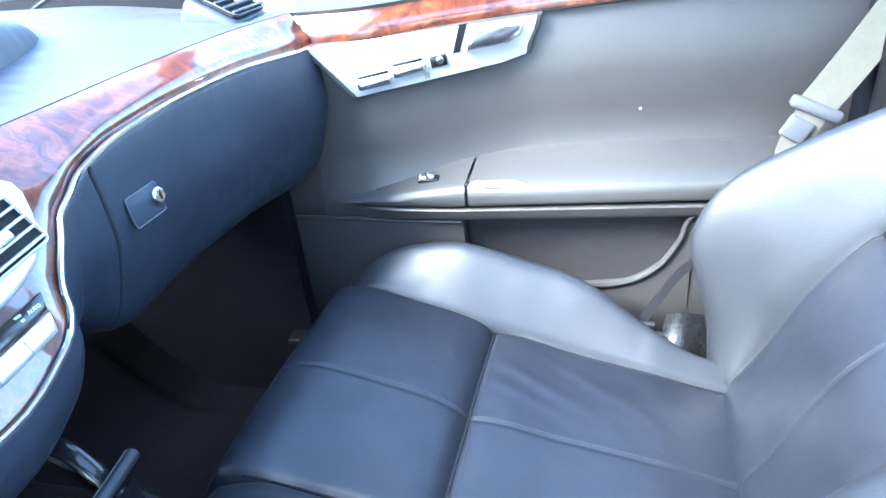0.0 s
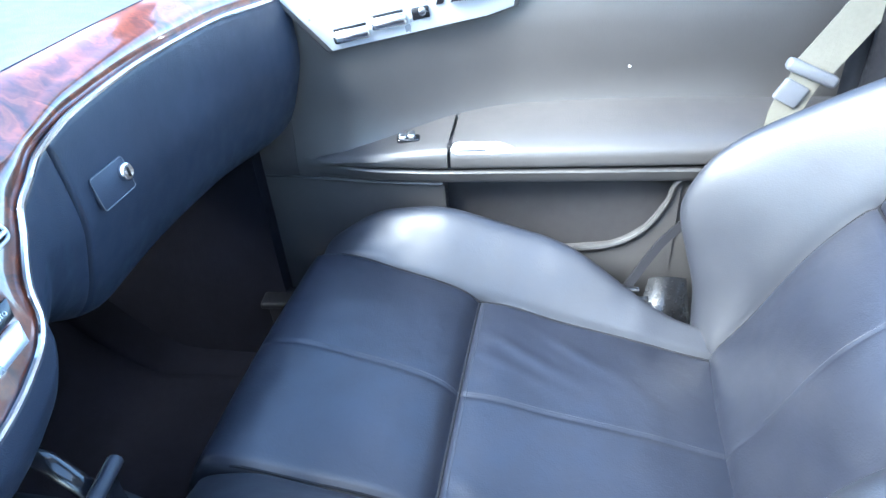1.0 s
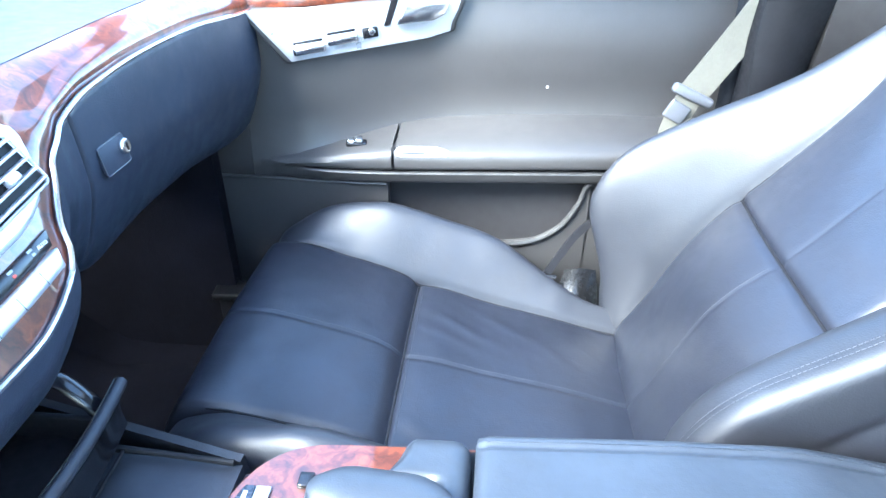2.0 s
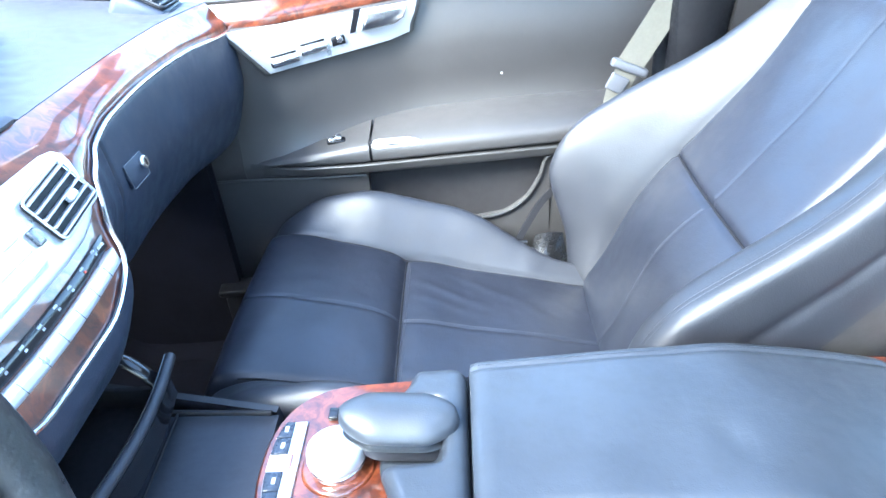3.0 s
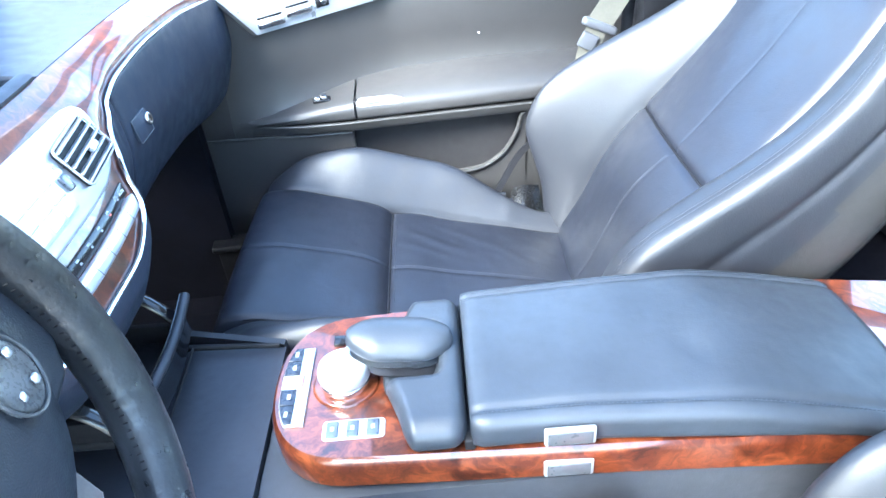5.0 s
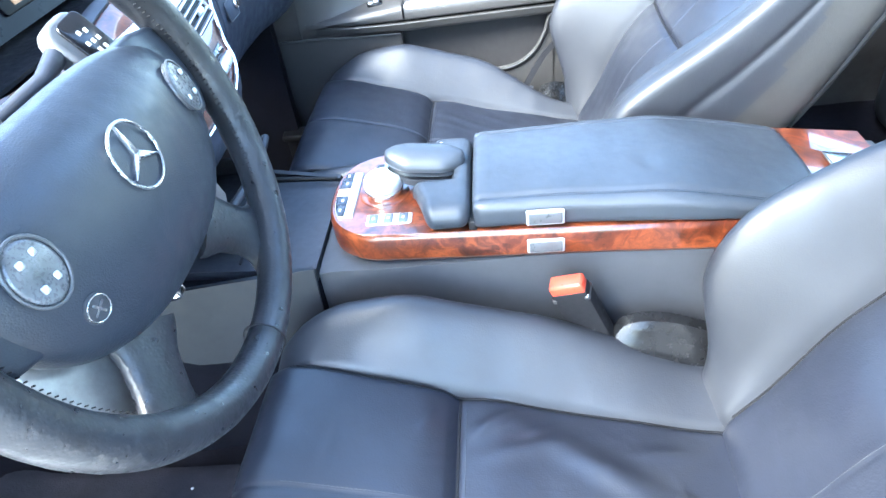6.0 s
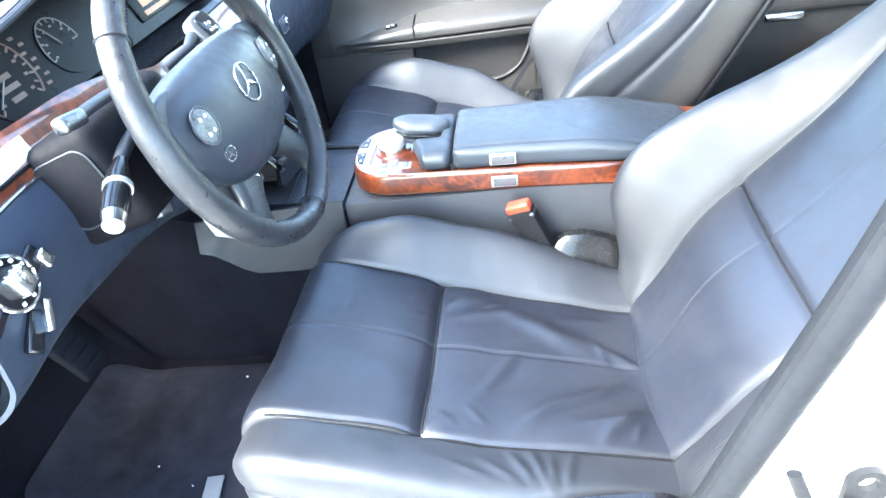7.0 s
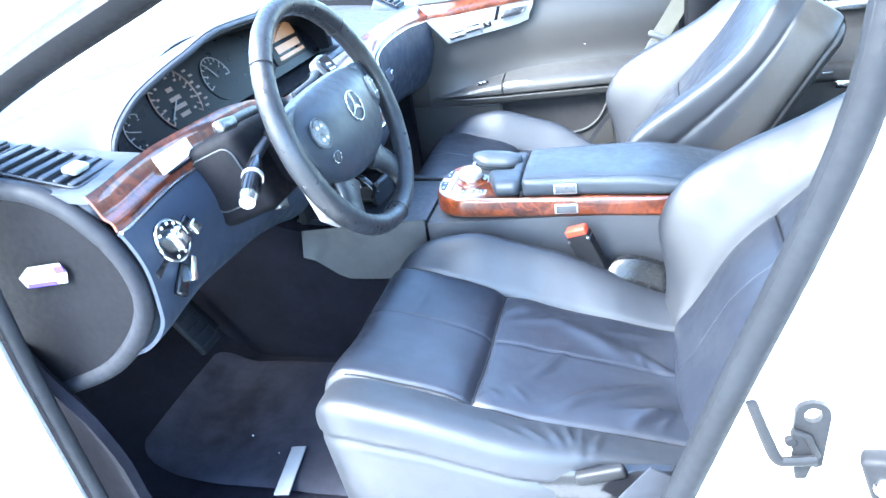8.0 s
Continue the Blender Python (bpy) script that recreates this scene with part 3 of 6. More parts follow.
        if wrinkles and y * side > 0 and abs(y) > W - 0.045 and z > ZT - 0.042:
            # a firmer, squarer edge beside the door
            a, b = (abs(y) - W + 0.045) / 0.045, (z - ZT + 0.042) / 0.042
            f = math.hypot(a, b) / (a ** 4 + b ** 4) ** 0.25
            y, z = math.copysign(W - 0.045 + 0.045 * min(1, a * f), y), ZT - 0.042 + 0.042 * min(1, b * f)
        x += 0.02 * (1 - w) * smoothstep(0.0, -0.2, x)          # the front leans back below
        wide = W * (1 + 0.02 * math.sin(max(0, min(1, (x + 0.3) / 0.6)) * math.pi) - 0.10 * smoothstep(-0.10, -0.25, x) ** 2)
        if y * side > 0:
            wide *= 1 - (0.13 if wrinkles else 0.22) * smoothstep(0.06, 0.28, x)
        # the seams follow the mesh
        e = seam(x)
        y = math.copysign(abs(y) * e / 0.16 if abs(y) < 0.16 else e + (abs(y) - 0.16) * (wide - e) / (W - 0.16), y)
        # a stitched line round the side
        y -= math.copysign(0.005 * bump1(z, 0.285, 0.005), y) if abs(y) > 0.2 else 0
        wz = w
        return Vector((xt + x, yc + y, z + wz * (top(x, y) - ZT) + (zt - 0.337) * wz))

    xs = steps(nose, 0.40, 150, (-0.175, 0.0))
    ys = steps(-W, W, 130, (-0.16, mid * 0.95, 0.16))
    zs = steps(Z0, ZT, 18, (0.285,))
    cushion = part("cushion", grid_box(xs, ys, zs, (0.046, 0.045, 0.042), shape), LEATHER, ob, angle=70)
    cushion.data.materials.append(LEATHER_INSERT)
    for f in cushion.data.polygons:
        if abs(f.center.y - yc) < seam(f.center.x - xt) and f.center.z > 0.23:
            f.material_index = 1

    def on_top(x, y, lift=0.0003):
        return Vector((xt + x, yc + y, top(x, y) + lift + zt - 0.337))

    def stitches(pts, parent, n=1):
        bm = bmesh.new()
        made = []
        for i in range(0, len(pts) - 1, 1):
            a, b = pts[i], pts[i + 1]
            made.append((a + (b - a) * 0.1, a + (b - a) * 0.75))
        for a, b in made:
            t = tube([a, b], 0.0004, 4)
            me = bpy.data.meshes.new("tmp")
            t.to_mesh(me)
            t.free()
            bm.from_mesh(me)
            bpy.data.meshes.remove(me)
        part("stitching", bm, STITCH, parent, "pale thread", smooth=False)["kind"] = "stuff"

    # black beads in the grooves draw the shade of the creases
    for sg in (-1, 1):
        part("seam", tube([on_top(x, sg * seam(x), 0.0008) for x in frange(-0.19, 0.36, 70)], 0.0016, 6), BLACK_MATT, cushion, "black bead in the seam, drawing its shade")
    part("seam", tube([on_top(0.0015, y, 0.0008) for y in frange(-0.163, 0.163, 50)], 0.0016, 6), BLACK_MATT, cushion, "black bead in the seam, drawing its shade")
    stitches([on_top(x, mid + 0.005) for x in frange(-0.17, 0.33, 110)], cushion)
    stitches([on_top(0.010, y) for y in frange(-0.145, 0.145, 66)], cushion)

    # base below the cushion
    part("seat_base", rbox((0.50, 0.44, 0.10), 0.02, pose(xt + 0.06, yc, 0.125)), BLACK_MATT, ob)
    for dy in (-0.19, 0.19):
        part("rail", rbox((0.62, 0.045, 0.03), 0.008, pose(xt + 0.05, yc + dy, 0.105)), STEEL, ob)

    # backrest, built upright and leaned back about its foot
    H, D, SEAM = (0.60 if wrinkles else 0.565), 0.150, 0.235
    foot = Matrix.Translation((xt + back_x, yc, zt - 0.075)) @ pose(0, 0, 0, 0, recline, 0)

    def half(z):
        return lerp_table([(0, 0.235), (0.12, 0.258), (0.30, 0.262), (0.45, 0.245), (0.55, 0.215), (0.60, 0.180)], z * 0.60 / H)

    def bseam(z, y):
        # the passenger's back has a broader bolster beside the console
        return (0.86 if not wrinkles and y * side < 0 else 1.0) * lerp_table([(0, 0.160), (0.10, 0.162), (0.26, 0.168), (0.45, 0.168), (0.66, 0.15)], z)

    def front(y, z):
        s = abs(y)
        e = bseam(z, y)
        d = 0.016 * bump1(z, 0.16, 0.10) - 0.012 * bump1(z, 0.42, 0.12)
        if s > e:
            swell = (0.3 if wrinkles else 0.85) if wrinkles == (y * side > 0) else 1.0
            d += swell * (0.022 + (0.108 if wrinkles else 0.120 if y * side > 0 else 0.090) * bump1(z, 0.17 if wrinkles else 0.135, 0.24)) * (0.30 + 0.70 * smoothstep(-0.06, 0.10, z)) * swell_at((s - e) / 0.078)
        else:
            d += 0.008 * (1 - (s / e) ** 2)
            d -= 0.005 * bump1(z, SEAM, 0.006)
            d -= 0.0009 * bump1(y, mid, 0.003)
            d += (1 - (s / e) ** 4) * (0.007 * math.sin(max(0, min(1, (z - 0.02) / (SEAM - 0.02))) * math.pi) + 0.006 * math.sin(max(0, min(1, (z - SEAM) / 0.3)) * math.pi))
        d -= 0.0065 * bump1(s, e, 0.0045)
        d += 0.0015 * noise.noise(Vector((y * 11, z * 11, 3 + yc * 5))) + 0.0005 * noise.noise(Vector((y * 40, z * 40, yc)))
        return d

    def bshape(p):
        x, y, z = p
        if (wrinkles == (y * side > 0)) and abs(y) > 0.262 - 0.05 and x < -D / 2 + 0.05:
            # a firmer, squarer edge
            a, b = (abs(y) - 0.212) / 0.05, (-D / 2 + 0.05 - x) / 0.05
            f = math.hypot(a, b) / (a ** 6 + b ** 6) ** (1 / 6)
            y, x = math.copysign(0.212 + 0.05 * min(1, a * f), y), -D / 2 + 0.05 - 0.05 * min(1, b * f)
        w = smoothstep(0.03, -D / 2 + 0.01, x)          # 1 on the front face
        s = abs(y)
        e = bseam(z, y)
        yy = math.copysign(s * e / 0.15 if s < 0.15 else e + (s - 0.15) * (half(z) - e) / (0.262 - 0.15), y)
        # side seams between front leather, side panel and rear shell
        groove = 0.0035 * bump1(x, -0.030, 0.0035) + 0.005 * bump1(x, 0.050, 0.004)
        if s > 0.2:
            yy -= math.copysign(groove + 0.010 * smoothstep(0.0, 0.07, x), y)
        xx = x - w * front(yy, z) + 0.02 * bump1(z, 0.62, 0.1) * (1 - w)
        return foot @ Vector((xx, yy, z))

    bx = steps(-D / 2, D / 2, 24, (-0.030, 0.050))
    by = steps(-0.262, 0.262, 84, (-0.15, mid, 0.15))
    bz = steps(-0.07, H, 84, (SEAM,))
    back = part("backrest", grid_box(bx, by, bz, (0.05, 0.05, 0.06), bshape), LEATHER, ob, angle=70)

    back.data.materials.append(LEATHER_INSERT)
    back.data.materials.append(SIDE_TRIM)
    home = foot.inverted()
    for f in back.data.polygons:
        q = home @ f.center
        if abs(q.y) < bseam(q.z, q.y) and q.x < 0 and q.z < 0.60:
            f.material_index = 1
        elif q.x > -0.030 and abs(q.y) > half(max(0, min(0.6, q.z))) - 0.035:
            f.material_index = 2

    def on_back(y, z, lift=0.0003):
        return foot @ Vector((-D / 2 - front(y, z) - lift, y, z))

    # again black beads for crease shade, on the backrest
    for sg in (-1, 1):
        part("seam", tube([on_back(sg * bseam(z, sg), z, 0.0010) for z in frange(-0.02, 0.53, 70)], 0.0018, 6), BLACK_MATT, back, "black bead in the seam, drawing its shade")
    part("seam", tube([on_back(y, SEAM, 0.0010) for y in frange(-bseam(SEAM, -1) + 0.006, bseam(SEAM, 1) - 0.006, 50)], 0.0018, 6), BLACK_MATT, back, "black bead in the seam, drawing its shade")
    stitches([on_back(mid + 0.004, z) for z in frange(0.03, SEAM - 0.01, 55)], back)
    # double row along the firm edge
    sg = side if wrinkles else -side
    for inset in (0.020, 0.026):
        stitches([on_back(sg * (half(z) - inset), z, 0.0005) for z in frange(0.03, 0.50, 110)], back)
    # hard shell on the rear face
    part("rear_shell", grid_box(steps(0.050, 0.078, 4), steps(-0.22, 0.22, 20), steps(0.03, H - 0.06, 20), (0.013, 0.03, 0.04),
                                lambda p: foot @ Vector((p.x, p.y * half(p.z) / 0.262, p.z))), SIDE_TRIM, ob, "dark rear shell")
    # hinge cover at the foot of the backrest
    for sg in (-1, 1):
        part("hinge_cover", rbox((0.11, 0.025, 0.08), 0.012, foot @ pose(0.01, sg * 0.245, 0.0)), SIDE_TRIM, ob)
    # headrest on two posts
    hr = part("headrest", grid_box(steps(-0.045, 0.045, 8), steps(-0.135, 0.135, 16), steps(0.675, 0.86, 12), (0.04, 0.05, 0.05),
                                   lambda p: foot @ Vector((p.x - 0.02 + 0.25 * (p.y ** 2), p.y, p.z))), LEATHER, ob, "dark leather headrest")
    for sg in (-1, 1):
        part("post", tube([foot @ Vector((0.0, sg * 0.06, H - 0.02)), foot @ Vector((-0.005, sg * 0.06, 0.70))], 0.006, 10), CHROME, hr, "chrome post")
        part("post_collar", cylinder(0.013, 0.011, 0.014, foot @ pose(0, sg * 0.06, H + 0.003), 18, 0.003), PLASTIC, hr)


seat(-1, -0.409, 0.027, 36.0, 0.342, 0.392, -0.235, True)
seat(1, 0.388, -0.050, 33.0, 0.342, 0.385, -0.252, False)


# ---- centre console ----
def console():
    ob = thing("centre_console", (0.1, 0, 0.09), "dark leather and burl wood centre console with a closed armrest", "console")
    # lower body with slightly bulging sides
    def body(p):
        x, y, z = p
        y *= 1 + 0.10 * smoothstep(0.40, 0.12, z) + 0.05 * smoothstep(0.1, 0.5, x)
        z += 0.008 * smoothstep(-0.1, 0.2, x) * (z > 0.3) - 0.012 * smoothstep(-0.12, -0.3, x) * (z > 0.3)
        return Vector((x, y, z))
    part("body", grid_box(steps(-0.1535, 0.62, 30), steps(-0.108, 0.108, 8), steps(0.08, 0.437, 12), (0.003, 0.012, 0.012), body), PLASTIC_GREY, ob, "dark grey soft console side")

    # wood: a rim that wraps the console, with a flat deck in front
    def rim_outline(n=28):
        pts = [(0.60, -0.122), (0.40, -0.117), (0.20, -0.110), (0.05, -0.106), (-0.02, -0.1035)]
        for i in range(1, n):
            c, d = math.cos(radians(-90 - 180 * i / n)), math.sin(radians(-90 - 180 * i / n))
            pts.append((-0.052 - 0.090 * abs(c) ** 0.80, math.copysign(0.102 * abs(d) ** 0.80, d)))
        pts += [(-0.02, 0.1035), (0.05, 0.106), (0.20, 0.110), (0.40, 0.117), (0.60, 0.122)]
        return pts

    def deck_z(x):
        return lerp_table([(-0.16, 0.4835), (0.06, 0.484), (0.36, 0.484), (0.50, 0.468), (0.6, 0.452)], x)

    bm = bmesh.new()
    o = rim_outline()
    rings = []
    for inset, dz in ((0.004, -0.042), (0.0, -0.036), (0.0, -0.008), (0.0015, -0.003), (0.0045, 0.0)):
        ring = []
        for i, (x, y) in enumerate(o):
            k = 1 - inset / 0.105
            xx = x if x > 0.5 else (-0.02 + (x + 0.02) * (1 - inset / 0.12) if x < -0.02 else x)
            ring.append(bm.verts.new((xx, y * k, deck_z(x) + dz)))
        rings.append(ring)
    for a, b in zip(rings, rings[1:]):
        for i in range(len(o) - 1):
            bm.faces.new((a[i], a[i + 1], b[i + 1], b[i]))
    n = len(o)
    for i in range(n // 2 - 1 + n % 2):
        j = n - 1 - i
        if i + 1 < j - 1:
            bm.faces.new((rings[-1][i], rings[-1][i + 1], rings[-1][j - 1], rings[-1][j]))
    bm.faces.new((rings[-1][n // 2 - 1], rings[-1][n // 2], rings[-1][n // 2 + 1])) if n % 2 else None
    part("wood_trim", bm, WOOD, ob, "glossy burl walnut rim and deck", angle=30)

    # armrest lid and the pad before it
    def wide(x, y):
        return y * (1 + (0.22 if y < 0 else 0.10) * smoothstep(0.05, 0.46, x) - 0.05 * smoothstep(0.44, 0.49, x) ** 2) - 0.006 * smoothstep(0.2, 0.0, x)

    def crown(x, y):
        return 0.007 * (1 - (y / 0.1) ** 2) - 0.04 * y - 0.042 * smoothstep(0.28, 0.54, x)

    def pad(x0, x1, name, r, drop, lab):
        def sh(p):
            x, y, z = p
            t = smoothstep(0.482, 0.518, z)
            z += t * (crown(x, y) - drop)
            if name == "armrest_lid":
                z -= t * (0.0030 * bump1(y, -0.083, 0.004) + 0.0030 * bump1(y, 0.083, 0.004))
                z -= t * 0.004 * bump1((x - 0.27) + 0.35 * (y + 0.02), 0, 0.012) * bump1(y, -0.03, 0.020)
                z += t * 0.0015 * noise.noise(Vector((x * 16, y * 16, 1)))
                z -= (1 - t) * 0.02 * smoothstep(0.36, 0.52, x)
            else:
                x += 0.024 * smoothstep(0.0, -0.095, y) * smoothstep(0.03, -0.03, x) + 0.026 * smoothstep(0.02, 0.085, y) * smoothstep(0.03, -0.03, x)
                # a hollow under the hand rest
                z -= t * 0.030 * smoothstep(-0.034, -0.020, y) * smoothstep(0.052, 0.038, y) * smoothstep(0.036, 0.020, x)
            return Vector((x, wide(x, y), z))
        return part(name, grid_box(steps(x0, x1, 40 if x1 - x0 > 0.2 else 20, ()), steps(-0.100, 0.100, 36, (-0.083, 0.083)), steps(0.484, 0.518, 8), r, sh), LEATHER_LID, ob, lab, angle=70)

    lid = pad(0.0562, 0.478, "armrest_lid", (0.005, 0.014, 0.010), 0.0, "stitched leather armrest lid")
    front = pad(-0.028, 0.0535, "front_pad", (0.016, 0.022, 0.014), 0.004, "leather pad ahead of the armrest")
    part("lid_gap", rbox((0.010, 0.19, 0.014), 0.002, pose(0.055, -0.005, 0.489)), BLACK_MATT, ob)
    bm = bmesh.new()
    for sg in (-1, 1):
        for i in range(96):
            x = 0.066 + i * 0.0041
            z = 0.5182 + crown(x, sg * 0.0875)
            bmesh.ops.create_cube(bm, size=1, matrix=Matrix.Translation((x, wide(x, sg * 0.0875), z)) @ Matrix.Diagonal((0.0030, 0.0009, 0.0006, 1)))
    part("stitching", bm, LEATHER_LID, lid, "blue-grey thread", smooth=False)["kind"] = "stuff"

    # chrome release buttons on the near side of lid and rim
    for x, y, z, nm in ((0.143, -0.1080, 0.503, "lid_button"), (0.143, -0.1085, 0.460, "rim_button")):
        b = part(nm, rbox((0.046, 0.006, 0.021), 0.0025, pose(x, y, z)), SILVER, ob, "satin release button")
        part("inlay", rbox((0.040, 0.003, 0.016), 0.001, pose(x, y - 0.0025, z)), TRIM_GREY, b)

    # rear end of the console: vents plate in wood with a bright inlay
    def rear(u, v):
        a = radians(-90 + 180 * v)
        return Vector((0.462 + 0.16 * u, 0.118 * math.sin(a) * (1 - 0.10 * u), 0.450 + 0.030 * math.cos(a) * (1 - u * 0.5) - 0.02 * u))
    part("rear_cap", sheet(rear, frange(0, 1, 8), frange(0, 1, 20), thick=0.004), WOOD, ob, "curved burl walnut rear cap")
    part("ash_lid", rbox((0.06, 0.05, 0.006), 0.002, pose(0.545, 0.01, 0.468, 0, 10, 0)), CHROME, ob, "bright inlay in the rear cap")

    # rotary controller
    kn = part("controller", cylinder(0.0275, 0.0255, 0.018, pose(-0.066, -0.005, 0.5035), 40, 0.006), SILVER, ob, "silver rotary controller")
    part("grip_ring", cylinder(0.0250, 0.0265, 0.009, pose(-0.066, -0.005, 0.4905), 40, 0.002), CHROME, kn)
    part("skirt", cylinder(0.035, 0.033, 0.004, pose(-0.066, -0.005, 0.4845), 40, 0.0015), WOOD, kn)

    # hand rest over the controller
    def rest(p):
        x, y, z = p
        yy = y * lerp_table([(-0.062, 0.80), (-0.03, 1.0), (0.01, 1.0), (0.045, 0.86)], x) + 0.008
        return Vector((x + 0.001, yy, z + 0.006 * (1 - (y / 0.03) ** 2) * (z > 0.53) - 0.10 * (x + 0.06) + 0.004))
    hd = part("hand_rest", grid_box(steps(-0.062, 0.046, 20), steps(-0.029, 0.029, 12), steps(0.519, 0.539, 8), (0.036, 0.0285, 0.012), rest), LEATHER_LID, ob, "leather topped hand rest")
    part("band", grid_box(steps(-0.0625, 0.0465, 20), steps(-0.0295, 0.0295, 12), steps(0.5150, 0.5195, 2), (0.036, 0.0290, 0.002), rest), CHROME, hd, "chrome band")
    part("underside", grid_box(steps(-0.052, 0.044, 16), steps(-0.025, 0.025, 8), steps(0.494, 0.5145, 4), (0.030, 0.024, 0.008), rest), PLASTIC, hd)

    # switches in the wood deck
    def on_deck(x, y, lift):
        return pose(x, y, deck_z(x) + lift)
    def edge(y):
        return -0.1325 + 0.010 * (abs(y + 0.004) / 0.055) ** 3
    rows = frange(-0.058, 0.048, 12)
    strip = part("switch_panel", plate([(edge(y), y) for y in rows[::-1]] + [(-0.1035, -0.058), (-0.1035, 0.048)], 0.003, pose(0, 0, 0.484), 0.001), SILVER, ob, "silver edged switch panel")
    for y0, y1 in ((-0.0565, -0.0345), (-0.0335, -0.0125), (0.008, 0.0265), (0.0275, 0.0465)):
        key = part("button", plate([(edge(y) + 0.0012, y) for y in frange(y1, y0, 4)] + [(-0.1155, y0), (-0.1155, y1)], 0.0030, pose(0, 0, 0.4862), 0.0008), BUTTON_DARK, strip)
        part("button_mark", rbox((0.0035, 0.007, 0.0006), 0, pose(-0.1215, (y0 + y1) / 2, 0.4891)), SYMBOL, strip, smooth=False)
    tri = [(-0.0125, -0.001), (0.006, -0.0085), (0.006, 0.0085)]
    part("hazard_button", plate(tri, 0.0040, pose(-0.116, -0.002, 0.4862), 0.001), HAZARD, strip, "red hazard button, glare in its colour")
    trio = part("switch_panel", plate(round_rect(0.060, 0.023, 0.004), 0.0015, on_deck(-0.054, -0.066, 0.0), 0.0006), SILVER, ob, "silver panel of three buttons")
    for i in range(3):
        x = -0.0745 + 0.0195 * i
        part("button", rbox((0.0115, 0.019, 0.003), 0.001, on_deck(x, -0.066, 0.0015)), BUTTON, trio)
        part("button_mark", rbox((0.0035, 0.005, 0.0008), 0, on_deck(x, -0.066, 0.0031)), SYMBOL, trio, smooth=False)
    part("small_switch", rbox((0.012, 0.014, 0.005), 0.001, on_deck(-0.078, 0.057, 0.002)), BLACK, ob)

    # flat cover ahead, with its side trim down to the carpet
    def cover(u, v):
        x = -0.1545 - 0.30 * u
        return Vector((x, -0.105 + 0.21 * v, 0.440 + 0.012 * u))
    part("front_cover", sheet(cover, frange(0, 1, 8), frange(0, 1, 8), thick=0.02), PLASTIC, ob, "flat dark cover ahead of the wood deck")
    part("cover_crease", tube([(-0.255, -0.10, 0.452), (-0.262, 0.10, 0.453)], 0.0018, 6), BLACK_MATT, ob)
    part("cover_edge", tube([(-0.16, 0.101, 0.447), (-0.40, 0.107, 0.460)], 0.003, 8), BLACK_MATT, ob)
    for sg in (-1, 1):
        def knee(u, v, sg=sg):
            # a panel that tapers forwards below the cover
            x = -0.1545 - 0.26 * u
            zt = 0.446 + 0.008 * u
            zb = lerp_table([(0, 0.32), (0.65, 0.335), (1, 0.40)], u)
            z = zt + (zb - zt) * v
            return Vector((x, sg * (0.112 + 0.020 * v + 0.055 * u), z))
        part("knee_panel", sheet(knee, frange(0, 1, 12), frange(0, 1, 8), thick=0.008), KNEE, ob, "grey side panel of the console front")
    part("front_core", grid_box(steps(-0.80, -0.150, 16), steps(-0.106, 0.106, 8), steps(0.07, 0.436, 10), 0.02,
                                lambda p: Vector((p.x, p.y * (1 + 0.35 * smoothstep(-0.15, -0.5, p.x)), p.z + 0.10 * smoothstep(-0.4, -0.7, p.x) * (p.z > 0.2)))), CARPET, ob, "dark carpeted tunnel")
    return ob


console()


# ---- dashboard ----
def chrome_line(y):
    """The lower edge of the dash wood: high at the doors, dipping round the centre stack."""
    a = abs(y)
    x = lerp_table([(0.0, -0.263), (0.05, -0.263), (0.08, -0.2655), (0.104, -0.2694), (0.121, -0.273), (0.13, -0.276), (0.139, -0.2806), (0.146, -0.2875), (0.157, -0.294), (0.175, -0.3026), (0.19, -0.310), (0.21, -0.3165), (0.24, -0.327), (0.30, -0.332), (0.40, -0.333), (0.52, -0.330), (0.70, -0.313)], a)
    z = lerp_table([(0.0, 0.614), (0.05, 0.614), (0.08, 0.618), (0.104, 0.625), (0.121, 0.631), (0.13, 0.637), (0.139, 0.645), (0.146, 0.6574), (0.157, 0.669), (0.175, 0.6844), (0.19, 0.698), (0.21, 0.705), (0.24, 0.714), (0.30, 0.7245), (0.40, 0.729), (0.52, 0.727), (0.70, 0.716)], a)
    if y < 0:
        x -= 0.014 * smoothstep(0.2, 0.4, a) + 0.026 * smoothstep(0.3, 0.65, a)
        z += 0.012 * smoothstep(0.2, 0.4, a) + 0.006 * smoothstep(0.4, 0.65, a)
    return x, z


def wood_bend(y):
    """Where the wood turns from the stack's face to the ledge above it."""
    x, z = chrome_line(y)
    k = smoothstep(0.17, 0.31, abs(y))
    return -0.329 + (x - 0.012 + 0.329) * k, 0.730 + (z + 0.020 - 0.730) * k


def wood_top(y):
    a = abs(y)
    x, z = wood_bend(y)
    k = smoothstep(0.0, 0.25, a) if y < 0 else 0.0
    tx, tz = x - 0.030 + 0.016 * k, z + 0.014 + 0.016 * k
    far = smoothstep(-0.08, 0.04, y)
    fx = lerp_table([(0.0, -0.356), (0.10, -0.358), (0.19, -0.362), (0.30, -0.367), (0.44, -0.371), (0.55, -0.367), (0.66, -0.348), (0.70, -0.338)], y)
    return tx + (fx - tx) * far, tz + (0.760 - tz) * far


# a plane for the centre stack: top at the wood's bend, sloping out to the bottom
STACK = Vector((-0.331, 0, 0.735))
DOWN = Vector((0.069, 0, -0.123)).normalized()
OUT = DOWN.cross(Vector((0, 1, 0))).normalized()
if OUT.x < 0:
    OUT = -OUT


